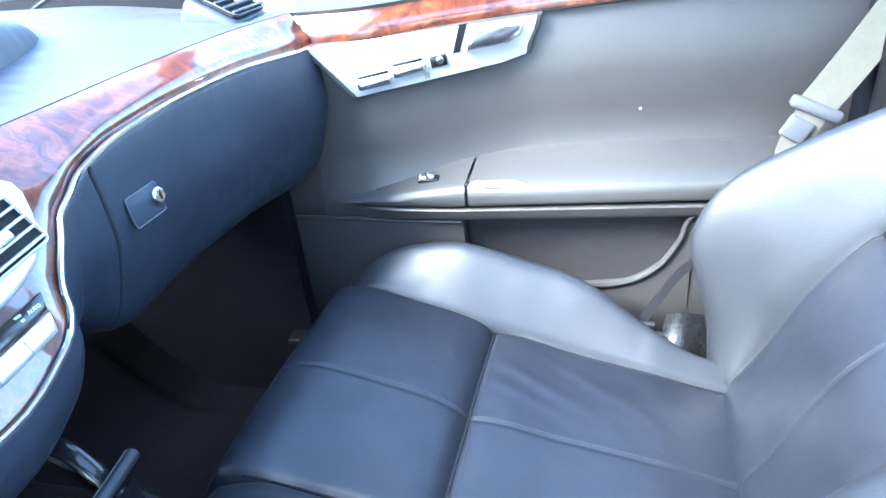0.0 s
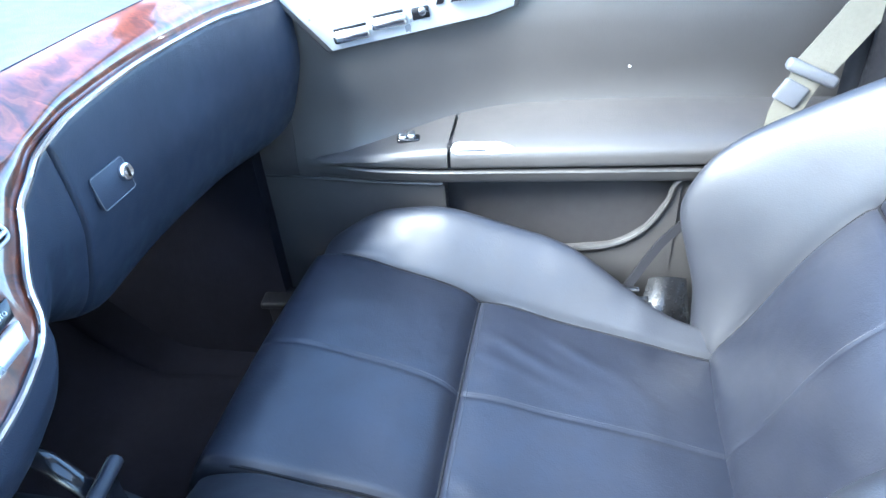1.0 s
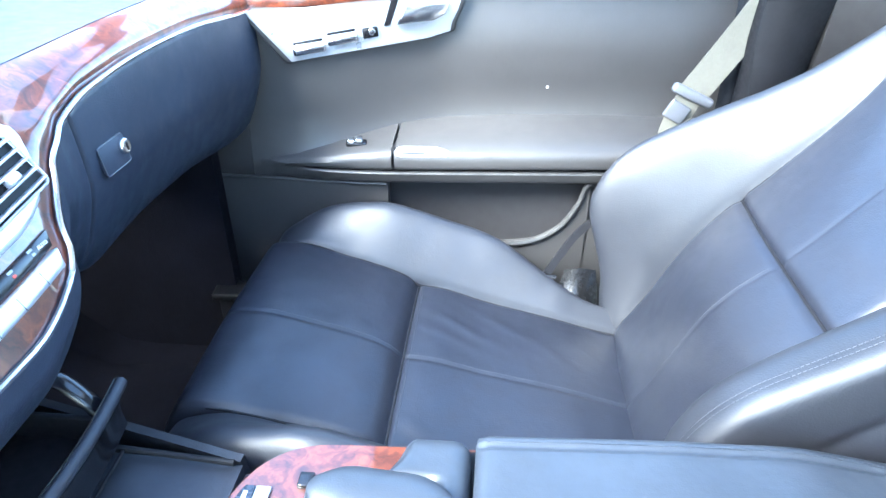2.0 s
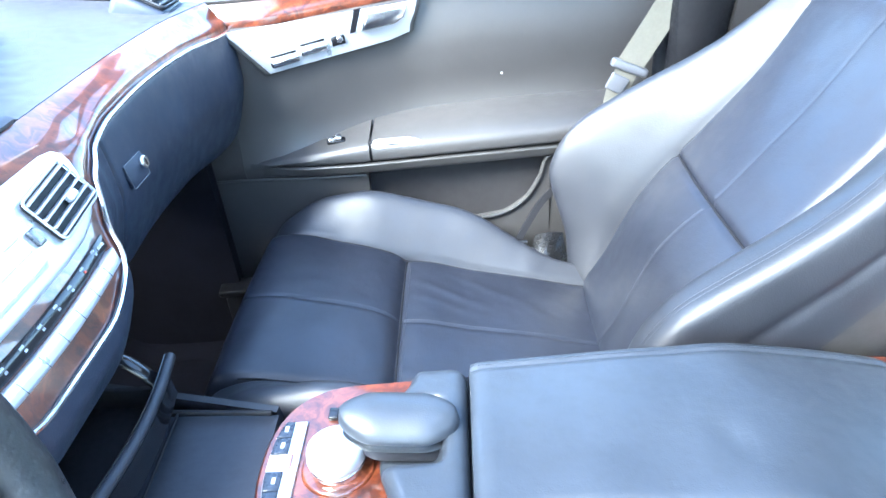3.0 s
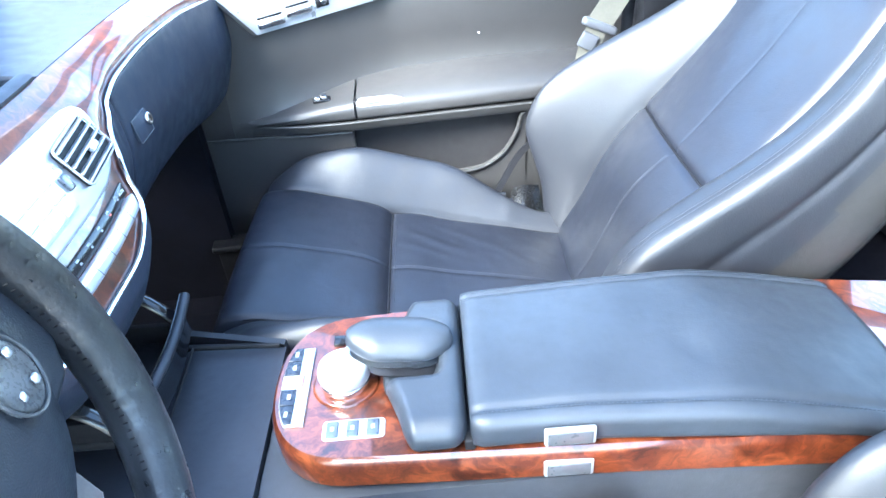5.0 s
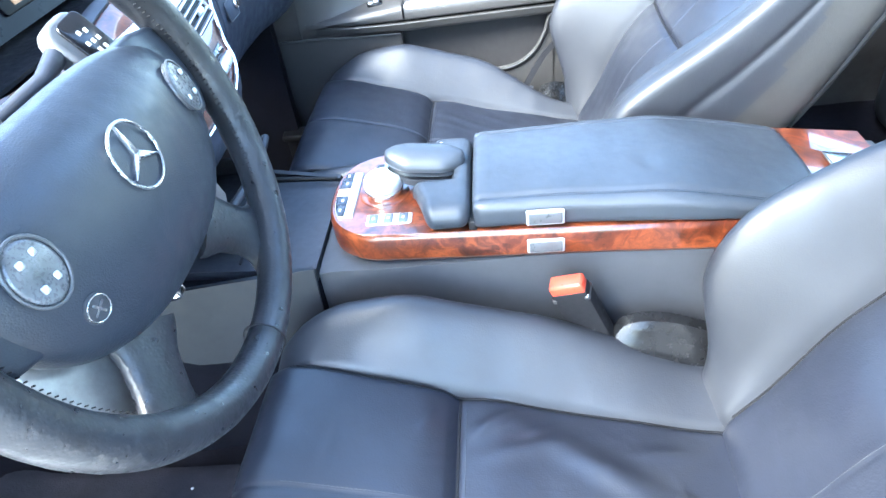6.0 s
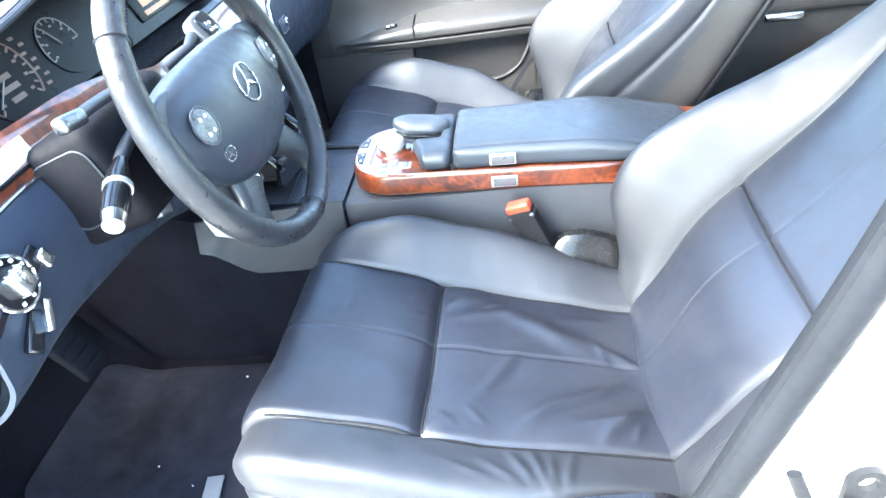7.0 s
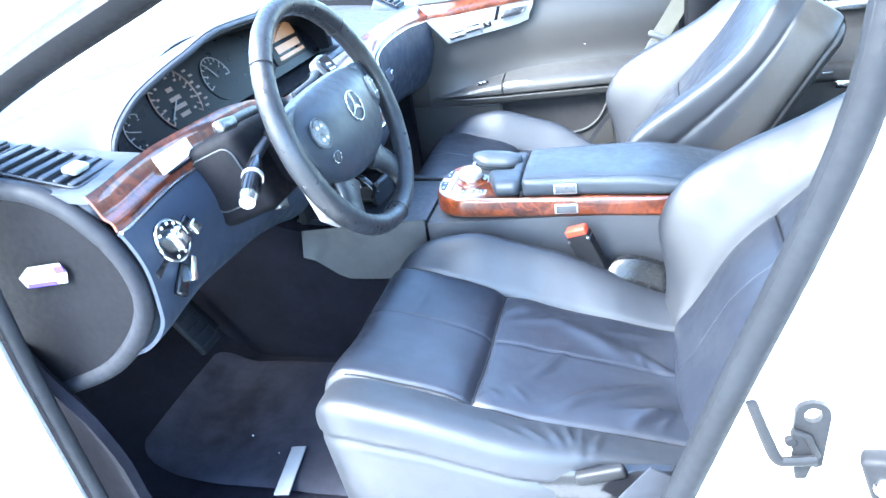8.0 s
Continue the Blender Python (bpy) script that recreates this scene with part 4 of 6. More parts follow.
def on_stack(y, s, lift=0.0):
    """Across the car, down the stack, and proud of it."""
    return STACK + DOWN * s + Vector((0, y, 0)) + OUT * lift


def stack_pose(y, s, lift=0.0, turn=0.0):
    m = Matrix((Vector((0, 1, 0)), -DOWN, OUT)).transposed().to_4x4()
    if m.determinant() < 0:
        m = Matrix((Vector((0, -1, 0)), -DOWN, OUT)).transposed().to_4x4()
    m.translation = on_stack(y, s, lift)
    return m @ pose(0, 0, 0, 0, 0, turn)


def vent(parent, m, w, h, n, frame_mat, slat_mat, lever=True, vertical=False, slat=0.0020):
    """An air vent: dark well, frame, slats and a sliding lever."""
    v = part("vent", plate(round_rect(w, h, min(w, h) * 0.12), 0.002, m @ pose(0, 0, -0.0035)), BLACK_MATT, parent, "air vent", smooth=False)
    o = round_rect(w, h, min(w, h) * 0.12)
    part("vent_frame", tube([m @ Vector((x, y, 0.001)) for x, y in o], 0.0013, 8, up=m.to_3x3() @ Vector((0, 0, 1)), closed=True), frame_mat, v)
    for i in range(n):
        t = (i + 0.5) / n - 0.5
        if vertical:
            part("slat", rbox((0.0032, h * 0.94, 0.007), 0.001, m @ pose(w * t, 0, 0.0, 0, 20, 0)), slat_mat, v)
        else:
            part("slat", rbox((w * 0.96, slat, 0.006), 0.0006, m @ pose(0, h * t, 0.001, 12, 0, 0)), slat_mat, v)
    if lever:
        part("lever", rbox((0.014, 0.007, 0.008), 0.002, m @ pose(w * 0.12, -h * 0.1, 0.003)), SILVER, v, "silver vent lever")
    return v


END_TRIM = material("matt_end_trim", (0.011, 0.012, 0.017), 0.68, vary=0.15, scale=10, grain=0.25, grain_scale=900, spec=0.25)
# near-black: shade of the open door over the dash end is in it
CAP = material("fuse_cover_plastic", (0.005, 0.005, 0.007), 0.7, vary=0.2, scale=14, grain=0.3, grain_scale=900, spec=0.12)
# white paper greyed, with the same door shade in its colour
LABEL_PAPER = material("label_paper", (0.24, 0.24, 0.25), 0.6, vary=0.05, scale=40)


def dash():
    ob = thing("dashboard", (-0.6, 0, 0.3), "dark soft dashboard with burl wood trim and chrome line", "dashboard")
    ys = sorted(set([round(v, 4) for v in frange(-0.70, 0.70, 90)] + [round(s * v, 4) for v in frange(0.10, 0.26, 40) for s in (-1, 1)] + [-0.572, -0.567, -0.562, -0.556, 0.170, 0.175, 0.180, 0.186]))

    # top pad
    def top(v, y):
        ux, uz = wood_top(y)
        ux += (-0.480 - ux) * smoothstep(-0.572, -0.556, y) * smoothstep(0.196, 0.186, y)
        x = ux - v * (1.02 + ux)
        z = uz + 0.0015 + 0.034 * smoothstep(-0.12, 0.5, v) - 0.004 + 0.018 * smoothstep(0.3, 0.9, v) * (1 - (y / 0.8) ** 2)
        return Vector((x, y, z))
    part("top_pad", slab(top, [0, 0.01, 0.025, 0.05, 0.09] + frange(0.14, 1, 18), ys, (0, 0, -0.012)), DASH_TOP, ob, "soft dash top, windscreen light in its paler colour")

    # wood from the chrome line up to the top pad
    def wood(v, y):
        cx, cz = chrome_line(y)
        ux, uz = wood_top(y)
        wx, wz = wood_bend(y)
        if v < 0.6:
            t = v / 0.6
            p = Vector((cx + (wx - cx) * t, y, cz + (wz - cz) * t))
            p += Vector((0.004 * math.sin(t * math.pi), 0, 0.002 * math.sin(t * math.pi)))
        else:
            t = (v - 0.6) / 0.4
            p = Vector((wx + (ux - wx) * t, y, wz + (uz - wz) * t + 0.003 * math.sin(t * math.pi)))
        return p
    part("wood_trim", sheet(wood, frange(0, 1, 18), ys, thick=0.004), WOOD, ob, "glossy burl walnut dash trim")
    line = [(chrome_line(y)[0] + 0.004, y, chrome_line(y)[1] - 0.001) for y in ys]
    part("chrome_strip", tube(line, 0.0028, 8, up=(1, 0, 0.3)), CHROME, ob, "thin chrome line")

    # lower face, rolling under towards the footwells
    def lower(v, y):
        cx, cz = chrome_line(y)
        a = abs(y)
        k = smoothstep(0.12, 0.30, a)
        pts = [(0, 0.0, 0.0), (0.05, 0.004, -0.006), (0.35, 0.005 + 0.003 * k, -0.02 - 0.055 * k), (0.6, -0.004 - 0.004 * k, -0.045 - 0.095 * k), (0.8, -0.045, -0.075 - 0.125 * k), (1.0, -0.25, -0.085 - 0.150 * k)]
        if y < -0.25:
            pts = [(0, 0.0, 0.0), (0.05, 0.006, -0.006), (0.35, 0.022, -0.065), (0.6, 0.016, -0.13), (0.8, -0.04, -0.19), (1.0, -0.22, -0.22)]
        dx = lerp_table([(p[0], p[1]) for p in pts], v)
        dz = lerp_table([(p[0], p[2]) for p in pts], v)
        # a fine joint at each side of the glove box lid
        dx -= 0.007 * bump1(y, 0.252, 0.0022) * smoothstep(0.03, 0.08, v)
        return Vector((cx + dx, y, cz + dz))
    ys2 = sorted(set(ys + [round(0.252 + d, 4) for d in (-0.0045, -0.0025, -0.0012, 0, 0.0012, 0.0025, 0.0045)]))
    part("lower_panel", sheet(lower, frange(0, 1, 44), ys2, thick=0.006), DASH_SOFT, ob, "dark blue-grey soft lower dash with glove box lid")

    # glove box lock
    lk = axes((-0.3135, 0.292, 0.655), (0.0, 1.0, 0.0), (-0.15, 0, 1.0))
    lk.translation = Vector((-0.3225, 0.297, 0.655))
    lock = part("glovebox_lock", plate(round_rect(0.046, 0.030, 0.003), 0.003, lk @ pose(0, 0, 0, 0, 0, 0), 0.001), DASH_SOFT, ob, "glove box latch with chrome lock")
    part("latch_edge", tube([lk @ Vector((x, y, 0.003)) for x, y in round_rect(0.046, 0.030, 0.003)], 0.0005, 6, closed=True), TRIM_GREY, lock)
    part("cylinder_lock", cylinder(0.0085, 0.008, 0.006, lk @ pose(0.017, 0.002, 0.005), 28, 0.002), CHROME, lock)
    part("keyhole", rbox((0.002, 0.009, 0.002), 0.0005, lk @ pose(0.017, 0.002, 0.0082)), BLACK, lock)

    # centre stack: silver panel with two vents and a keypad
    right = [(0.150, 0.002), (0.166, -0.001), (0.174, -0.008), (0.175, -0.018), (0.169, -0.035), (0.159, -0.052), (0.145, -0.064), (0.128, -0.071), (0.108, -0.076), (0.07, -0.079)]
    outline = right + [(0.0, -0.080)] + [(-a, b) for a, b in right[::-1]]
    panel = part("centre_panel", plate(outline, 0.010, stack_pose(0, 0.0, 0.0), 0.004, 3), SILVER, ob, "silver panel with vents and keys")
    for sg in (-1, 1):
        vent(panel, stack_pose(sg * 0.119, 0.037, 0.0145, sg * 6), 0.076, 0.046, 5, SILVER, SILVER, True)
    pad = part("keypad", plate(round_rect(0.080, 0.046, 0.006), 0.003, stack_pose(0.016, 0.045, 0.009), 0.0015), SILVER, panel, "silver keypad")
    for i in range(3):
        for j in range(3):
            part("key", rbox((0.022, 0.0125, 0.003), 0.0012, stack_pose(0.016 + (i - 1) * 0.0255, 0.045 + (j - 1) * 0.0145, 0.0112)), SILVER, pad)
    for sg, y in ((-1, -0.040), (1, 0.066)):
        part("side_key", rbox((0.010, 0.016, 0.005), 0.002, stack_pose(y, 0.045, 0.012)), STEEL, panel)
    part("volume_knob", cylinder(0.012, 0.011, 0.012, stack_pose(-0.052, 0.062, 0.012), 28, 0.002), CHROME, panel)

    # climate strip below
    def bowed(y0, s0, s1, drop, n=10):
        """A strip across the stack, bowed down in the middle."""
        run = frange(-1, 1, n)
        return [(y0 * t, -(s0 + drop * (1 - t * t))) for t in run][::-1] + [((y0 - 0.006) * t, -(s1 + drop * (1 - t * t))) for t in run]
    clim = part("climate_strip", plate(bowed(0.120, 0.0975, 0.112, 0.007), 0.015, stack_pose(0, 0, 0.0), 0.004, 3), SILVER, ob, "bright climate control bar")
    cap = part("climate_display", plate(bowed(0.130, 0.083, 0.0955, 0.007), 0.007, stack_pose(0, 0, 0.0), 0.0015), BLACK, ob, "black climate symbols strip")
    for i in range(9):
        t = -0.92 + 0.23 * i
        y, s = 0.112 * t, 0.0885 + 0.007 * (1 - t * t)
        part("symbol", rbox((0.0055, 0.0020, 0.0006), 0, stack_pose(y, s - 0.002, 0.0072)), SYMBOL, cap, smooth=False)
        part("symbol", rbox((0.0030, 0.0020, 0.0006), 0, stack_pose(y + 0.001, s + 0.002, 0.0072)), RED if i == 7 else SYMBOL, cap, smooth=False)
    for i in range(7):
        t = -0.75 + 0.25 * i
        part("key_joint", rbox((0.0006, 0.012, 0.0006), 0, stack_pose(0.118 * t, 0.105 + 0.007 * (1 - t * t), 0.0150)), STEEL, clim, smooth=False)
    txt = bpy.data.curves.new("auto_text", "FONT")
    txt.body, txt.size, txt.extrude, txt.align_x, txt.align_y = "AUTO", 0.0042, 0.0003, "CENTER", "CENTER"
    txt.materials.append(LABEL_WHITE)
    t = new("button_text", txt)
    t.parent = cap
    t.matrix_basis = stack_pose(0.116, 0.090, 0.0074)
    # drawer handle under the stack
    part("drawer_handle", rbox((0.010, 0.13, 0.010), 0.003, pose(-0.300, 0.0, 0.545, 0, 25, 0)), CHROME, ob, "chrome drawer handle")

    # vents at both ends of the dash top
    m = axes((-0.405, 0.664, 0.783), (0, 1, 0), (-0.86, 0.20, 0.47))
    pod = part("vent_pod", rbox((0.094, 0.085, 0.05), 0.012, m @ pose(0, 0, -0.026)), DASH_SOFT, ob, "dark vent housing")
    vent(pod, m @ pose(0, 0, 0.0045), 0.082, 0.068, 5, PLASTIC_GREY, PLASTIC_GREY, True, False, 0.0035)
    m = axes((-0.480, -0.640, 0.802), (0, 1, 0), (-0.97, 0, 0.24))
    pod = part("vent_pod", rbox((0.115, 0.32, 0.05), 0.014, m @ pose(0.004, 0.055, -0.026)), DASH_TOP, ob, "vent housing, windscreen light in its paler colour")
    near = vent(pod, m @ pose(0, -0.002, 0.0040), 0.086, 0.150, 7, DASH_TOP, PLASTIC_GREY, False, False, 0.0070)
    part("lever", rbox((0.030, 0.022, 0.010), 0.004, m @ pose(-0.006, -0.048, 0.012)), SILVER, near, "silver vent lever")
    vent(pod, m @ pose(0.004, 0.135, 0.0040), 0.070, 0.095, 5, DASH_TOP, PLASTIC_GREY, False, False, 0.0070)

    # instrument hood: a long arch over dials and screen
    def arch(y):
        return lerp_table([(-0.560, 0.780), (-0.556, 0.792), (-0.546, 0.806), (-0.52, 0.828), (-0.478, 0.852), (-0.387, 0.880), (-0.268, 0.897), (-0.139, 0.894), (0.0, 0.881), (0.06, 0.874), (0.115, 0.857), (0.150, 0.832), (0.170, 0.80), (0.176, 0.770)], y)

    def lip_x(y):
        return -0.404 - 0.040 * smoothstep(-0.36, -0.56, y)
    hy = sorted(set(frange(-0.56, 0.176, 64) + frange(-0.56, -0.53, 10) + frange(0.13, 0.176, 10)))

    def hood(v, y):
        x = lip_x(y) + lerp_table([(0, -0.004), (0.02, 0.0), (0.05, -0.008), (0.5, -0.13), (1, -0.34)], v)
        base = 0.772 + 0.036 * v
        z = base + (arch(y) + 0.003 * bump1(v, 0.03, 0.03) - base) * (1 - 0.85 * smoothstep(0.06, 1.0, v))
        mid = -0.21
        # it spreads towards the far side and narrows towards the door
        k = 1 + (0.9 if y > mid else 0.42) * smoothstep(0.02, 0.7, v)
        return Vector((x, mid + (y - mid) * k, z))
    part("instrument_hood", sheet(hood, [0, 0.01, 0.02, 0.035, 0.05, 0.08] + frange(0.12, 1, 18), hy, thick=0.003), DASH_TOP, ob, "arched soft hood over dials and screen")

    part("hood_lip", tube([(lip_x(y) - 0.001, y, arch(y) - 0.002) for y in hy], 0.0045, 8, up=(1, 0, 0)), PLASTIC, ob, "thin dark lip of the hood")

    def well(v, y):
        # the dark throat from the hood's lip in to the dials
        x = lip_x(y) - 0.006 - 0.062 * v + 0.04 * v * smoothstep(-0.36, -0.56, y)
        return Vector((x, y * (1 - 0.02 * v), 0.744 + (arch(y) - 0.744) * (1 - 0.12 * v) - 0.006))
    part("hood_throat", sheet(well, frange(0, 1, 5), hy, thick=0.004), BLACK_MATT, ob)
    part("sill_lip", sheet(lambda v, y: Vector((wood_top(y)[0] - 0.001 - 0.016 * v, y, wood_top(y)[1] + 0.003 * math.sin(math.pi * v) - 0.001)), frange(0, 1, 5), [y for y in ys if -0.05 < y < 0.19], thick=-0.006), DASH_TOP, ob, "soft lip below the screen")
    part("sill_panel", sheet(lambda v, y: Vector((-0.362 - 0.09 * v, y, 0.756 - 0.006 * v)), frange(0, 1, 4), hy, thick=0.004), CAP, ob)

    def face_outline():
        pts = [(y * 0.985, (arch(y) - 0.822) * 1.02 - 0.010) for y in hy]
        return pts[::-1] + [(-0.552, 0.745 - 0.815), (0.172, 0.745 - 0.815)]
    face = axes((-0.462, 0, 0.822), (0, 1, 0), (-0.42, 0, 1))
    glass = part("instrument_panel", plate(face_outline(), 0.004, face), SCREEN, ob, "dark dial panel and navigation screen", smooth=False)

    def dial(y, z, r, a0, a1, n, mat, needle):
        d = part("dial", cylinder(r * 1.03, r * 1.03, 0.003, face @ pose(y, z, 0.004), 48), SCREEN, glass, "round dial", angle=30)
        arc = [face @ Vector((y + r * math.cos(radians(a)), z + r * math.sin(radians(a)), 0.006)) for a in frange(a0, a1, 48)]
        part("dial_ring", tube(arc, r * 0.028, 6, up=(1, 0, 0)), mat, d)
        for i in range(n):
            a = radians(a0 + (a1 - a0) * i / (n - 1))
            part("tick", rbox((r * 0.15, r * 0.05, 0.001), 0, face @ pose(y + r * 0.90 * math.cos(a), z + r * 0.90 * math.sin(a), 0.0062, 0, 0, math.degrees(a))), mat, d, smooth=False)
            if i % 2 == 0:
                part("dial_mark", rbox((r * 0.12, r * 0.07, 0.001), 0, face @ pose(y + r * 0.72 * math.cos(a), z + r * 0.70 * math.sin(a), 0.0062)), mat, d, smooth=False)
        a = radians(needle)
        part("needle", rbox((r * 0.8, r * 0.03, 0.0015), 0, face @ pose(y + r * 0.45 * math.cos(a), z + r * 0.45 * math.sin(a), 0.008, 0, 0, needle)), DIAL_PALE, d, smooth=False)
        return d
    big = dial(-0.378, -0.014, 0.055, -40, 220, 19, DIAL, 215)
    for i, (w, dz) in enumerate(((0.016, 0.018), (0.030, 0.002), (0.034, -0.012), (0.026, -0.026))):
        part("reading", rbox((w, 0.007, 0.001), 0, face @ pose(-0.378, -0.014 + dz, 0.0065)), DIAL, big, smooth=False)
    for i in range(7):
        part("reading", rbox((0.010, 0.004, 0.001), 0, face @ pose(-0.315 + 0.008 * (i % 2), -0.045 + 0.011 * i, 0.0048)), DIAL, glass, smooth=False)
    dial(-0.243, -0.016, 0.040, 0, 200, 11, DIAL_PALE, 120)
    dial(-0.490, -0.032, 0.030, 60, 250, 7, DIAL_PALE, 160)
    scr = part("screen", plate(round_rect(0.155, 0.092, 0.006), 0.003, face @ pose(0.035, -0.006, 0.004), 0.001), SCREEN, glass, "navigation screen")
    for dz, h, w in ((0.016, 0.030, 0.12), (-0.016, 0.016, 0.11), (-0.034, 0.008, 0.12)):
        part("screen_bar", rbox((w, h, 0.001), 0, face @ pose(0.040, -0.008 + dz, 0.0075)), ORANGE, scr, smooth=False)

    # light switch, parking brake handle, sticker, end cap
    def knee_pose(x, y, z, turn=0.0):
        return axes((x, y, z), (0, 1, 0), (-0.25, 0, 1)) @ pose(0, 0, 0, 0, 0, turn)
    ls = part("light_switch", cylinder(0.030, 0.028, 0.010, knee_pose(-0.334, -0.640, 0.689), 36, 0.003), BLACK, ob, "round light switch with a bright knob")
    part("switch_ring", tube([knee_pose(-0.334, -0.640, 0.689) @ Vector((0.029 * math.cos(radians(a)), 0.029 * math.sin(radians(a)), 0.004)) for a in range(0, 360, 12)], 0.0022, 6, closed=True), CHROME, ls)
    part("switch_knob", rbox((0.026, 0.030, 0.022), 0.006, knee_pose(-0.334, -0.640, 0.689, 12) @ pose(0, 0, 0.012)), CHROME, ls)
    for a in (20, 50, 80, 110, 140, 250, 290):
        part("switch_mark", rbox((0.004, 0.004, 0.001), 0, knee_pose(-0.334, -0.640, 0.689) @ pose(0.0235 * math.cos(radians(a)), 0.0235 * math.sin(radians(a)), 0.0056)), LABEL_WHITE, ls, smooth=False)
    part("side_switch", rbox((0.030, 0.022, 0.008), 0.003, knee_pose(-0.339, -0.597, 0.688, 20)), BLACK, ob)
    part("side_switch", rbox((0.016, 0.020, 0.012), 0.003, knee_pose(-0.334, -0.586, 0.682, 20)), CHROME, ob, "bright rocker")
    part("side_switch", rbox((0.034, 0.022, 0.006), 0.003, knee_pose(-0.335, -0.676, 0.672, 20)), BLACK, ob)
    pb = part("brake_release", rbox((0.046, 0.020, 0.010), 0.003, knee_pose(-0.332, -0.648, 0.632, 40)), BLACK, ob, "parking brake release")
    part("brake_handle", rbox((0.036, 0.010, 0.018), 0.003, knee_pose(-0.326, -0.632, 0.640, 52)), CHROME, pb)
    part("wood_sticker", plate(round_rect(0.085, 0.028, 0.002), 0.0008, axes((-0.3715, -0.527, 0.768), (0, 1, 0), (-0.35, 0, 1))), LABEL_WHITE, ob, "white paper sticker", smooth=False)
    part("sticker_band", plate(round_rect(0.085, 0.006, 0.001), 0.0008, axes((-0.3745, -0.527, 0.778), (0, 1, 0), (-0.35, 0, 1))), LABEL_YELLOW, ob, "yellow sticker band", smooth=False)

    # rounded end faces of the dash
    for sg in (-1, 1):
        prof = [(-0.375, 0.730), (-0.360, 0.705), (-0.356, 0.665), (-0.356, 0.615), (-0.375, 0.565), (-0.42, 0.525), (-0.50, 0.502), (-0.60, 0.49), (-0.80, 0.49), (-0.86, 0.55), (-0.86, 0.79), (-0.55, 0.805), (-0.44, 0.79)]
        if sg < 0:
            prof = [(-0.376, 0.721), (-0.359, 0.677), (-0.361, 0.625), (-0.393, 0.573), (-0.457, 0.518), (-0.537, 0.483), (-0.600, 0.468), (-0.80, 0.466), (-0.86, 0.55), (-0.86, 0.79), (-0.58, 0.806), (-0.493, 0.797), (-0.447, 0.784), (-0.409, 0.759)]
        prof = [(p.x, p.z) for p in smooth_path([(a, 0, b) for a, b in prof + prof[:1]], 5)[:-1]]
        m = axes((0, sg * 0.70, 0), (1, 0, 0), (0, 0, 1))
        rimbm = tube([(a, sg * 0.698, b) for a, b in prof], 0.0135, 12, 1, up=(0, 1, 0), closed=True)
        part("end_rim", rimbm, END_TRIM, ob, "soft rounded dash end")
        cx = sum(p[0] for p in prof) / len(prof)
        cz = sum(p[1] for p in prof) / len(prof)
        bm = bmesh.new()
        vs = [bm.verts.new((cx + (a - cx) * 0.985, sg * 0.703, cz + (b - cz) * 0.985)) for a, b in prof]
        bm.faces.new(vs)
        got = bmesh.ops.extrude_face_region(bm, geom=list(bm.faces))
        bmesh.ops.translate(bm, vec=(0, -sg * 0.02, 0), verts=[g for g in got["geom"] if isinstance(g, bmesh.types.BMVert)])
        part("end_cap", bm, CAP, ob, "dark fuse box cover", angle=30)
    lab = axes((-0.490, -0.7085, 0.676), (1, 0, 0.12), (0, 0, 1))
    tag = part("fuse_label", plate([(-0.04, -0.014), (0.032, -0.014), (0.04, 0.0), (0.036, 0.016), (-0.02, 0.016), (-0.045, 0.002)], 0.001, lab), LABEL_PAPER, ob, "white label with purple edges", smooth=False)
    part("label_edge", rbox((0.016, 0.010, 0.001), 0, lab @ pose(0.031, 0.007, 0.0016)), LABEL_PURPLE, tag, smooth=False)
    part("label_edge", rbox((0.05, 0.005, 0.001), 0, lab @ pose(-0.010, -0.0115, 0.0016)), LABEL_PURPLE, tag, smooth=False)
    part("label_band", rbox((0.03, 0.006, 0.001), 0, lab @ pose(0.004, 0.001, 0.0016)), LABEL_YELLOW, tag, smooth=False)
    return ob


dash()


# ---- open ashtray drawer below the stack ----
def drawer():
    ob = thing("ashtray_drawer", (-0.3, 0.03, 0.452), "dark plastic ashtray drawer standing open below the stack", "drawer")
    def blade(u, v):
        # bowed across and leaning back at the top
        return Vector((-0.268 + 0.010 * math.sin(math.pi * u) + 0.010 * v - 0.006 * math.sin(math.pi * v), -0.075 + 0.20 * u, 0.462 + 0.052 * v))
    part("drawer_front", sheet(blade, frange(0, 1, 16), frange(0, 1, 8), thick=-0.009), BLACK, ob, "curved glossy black drawer front")
    part("drawer_lip", tube([blade(u, 1.0) + Vector((-0.003, 0, 0)) for u in frange(0, 1, 16)], 0.0058, 12), PLASTIC, ob)
    for y in (-0.06, 0.105):
        part("arm", tube(smooth_path([(-0.268, y - 0.002, 0.490), (-0.286, y, 0.515), (-0.312, y + 0.002, 0.532), (-0.36, y, 0.538)], 6), 0.0085, 12, 0.7), BLACK, ob)
    part("tray", rbox((0.12, 0.15, 0.012), 0.004, pose(-0.335, 0.025, 0.468)), BLACK_MATT, ob)
    for y in (-0.045, 0.095):
        part("tray_side", rbox((0.12, 0.006, 0.035), 0.002, pose(-0.335, y, 0.482)), BLACK_MATT, ob)
    part("recess", rbox((0.02, 0.24, 0.13), 0.004, pose(-0.43, 0, 0.51)), BLACK_MATT, ob)


drawer()


# ---- steering wheel ----
POD = material("satin_button_face", (0.12, 0.125, 0.135), 0.3, metal=0.3, vary=0.5, scale=70, rough_vary=0.1)
SPOKE_PLATE = material("worn_silver_plate", (0.36, 0.35, 0.34), 0.38, metal=0.6, vary=0.2, scale=50)
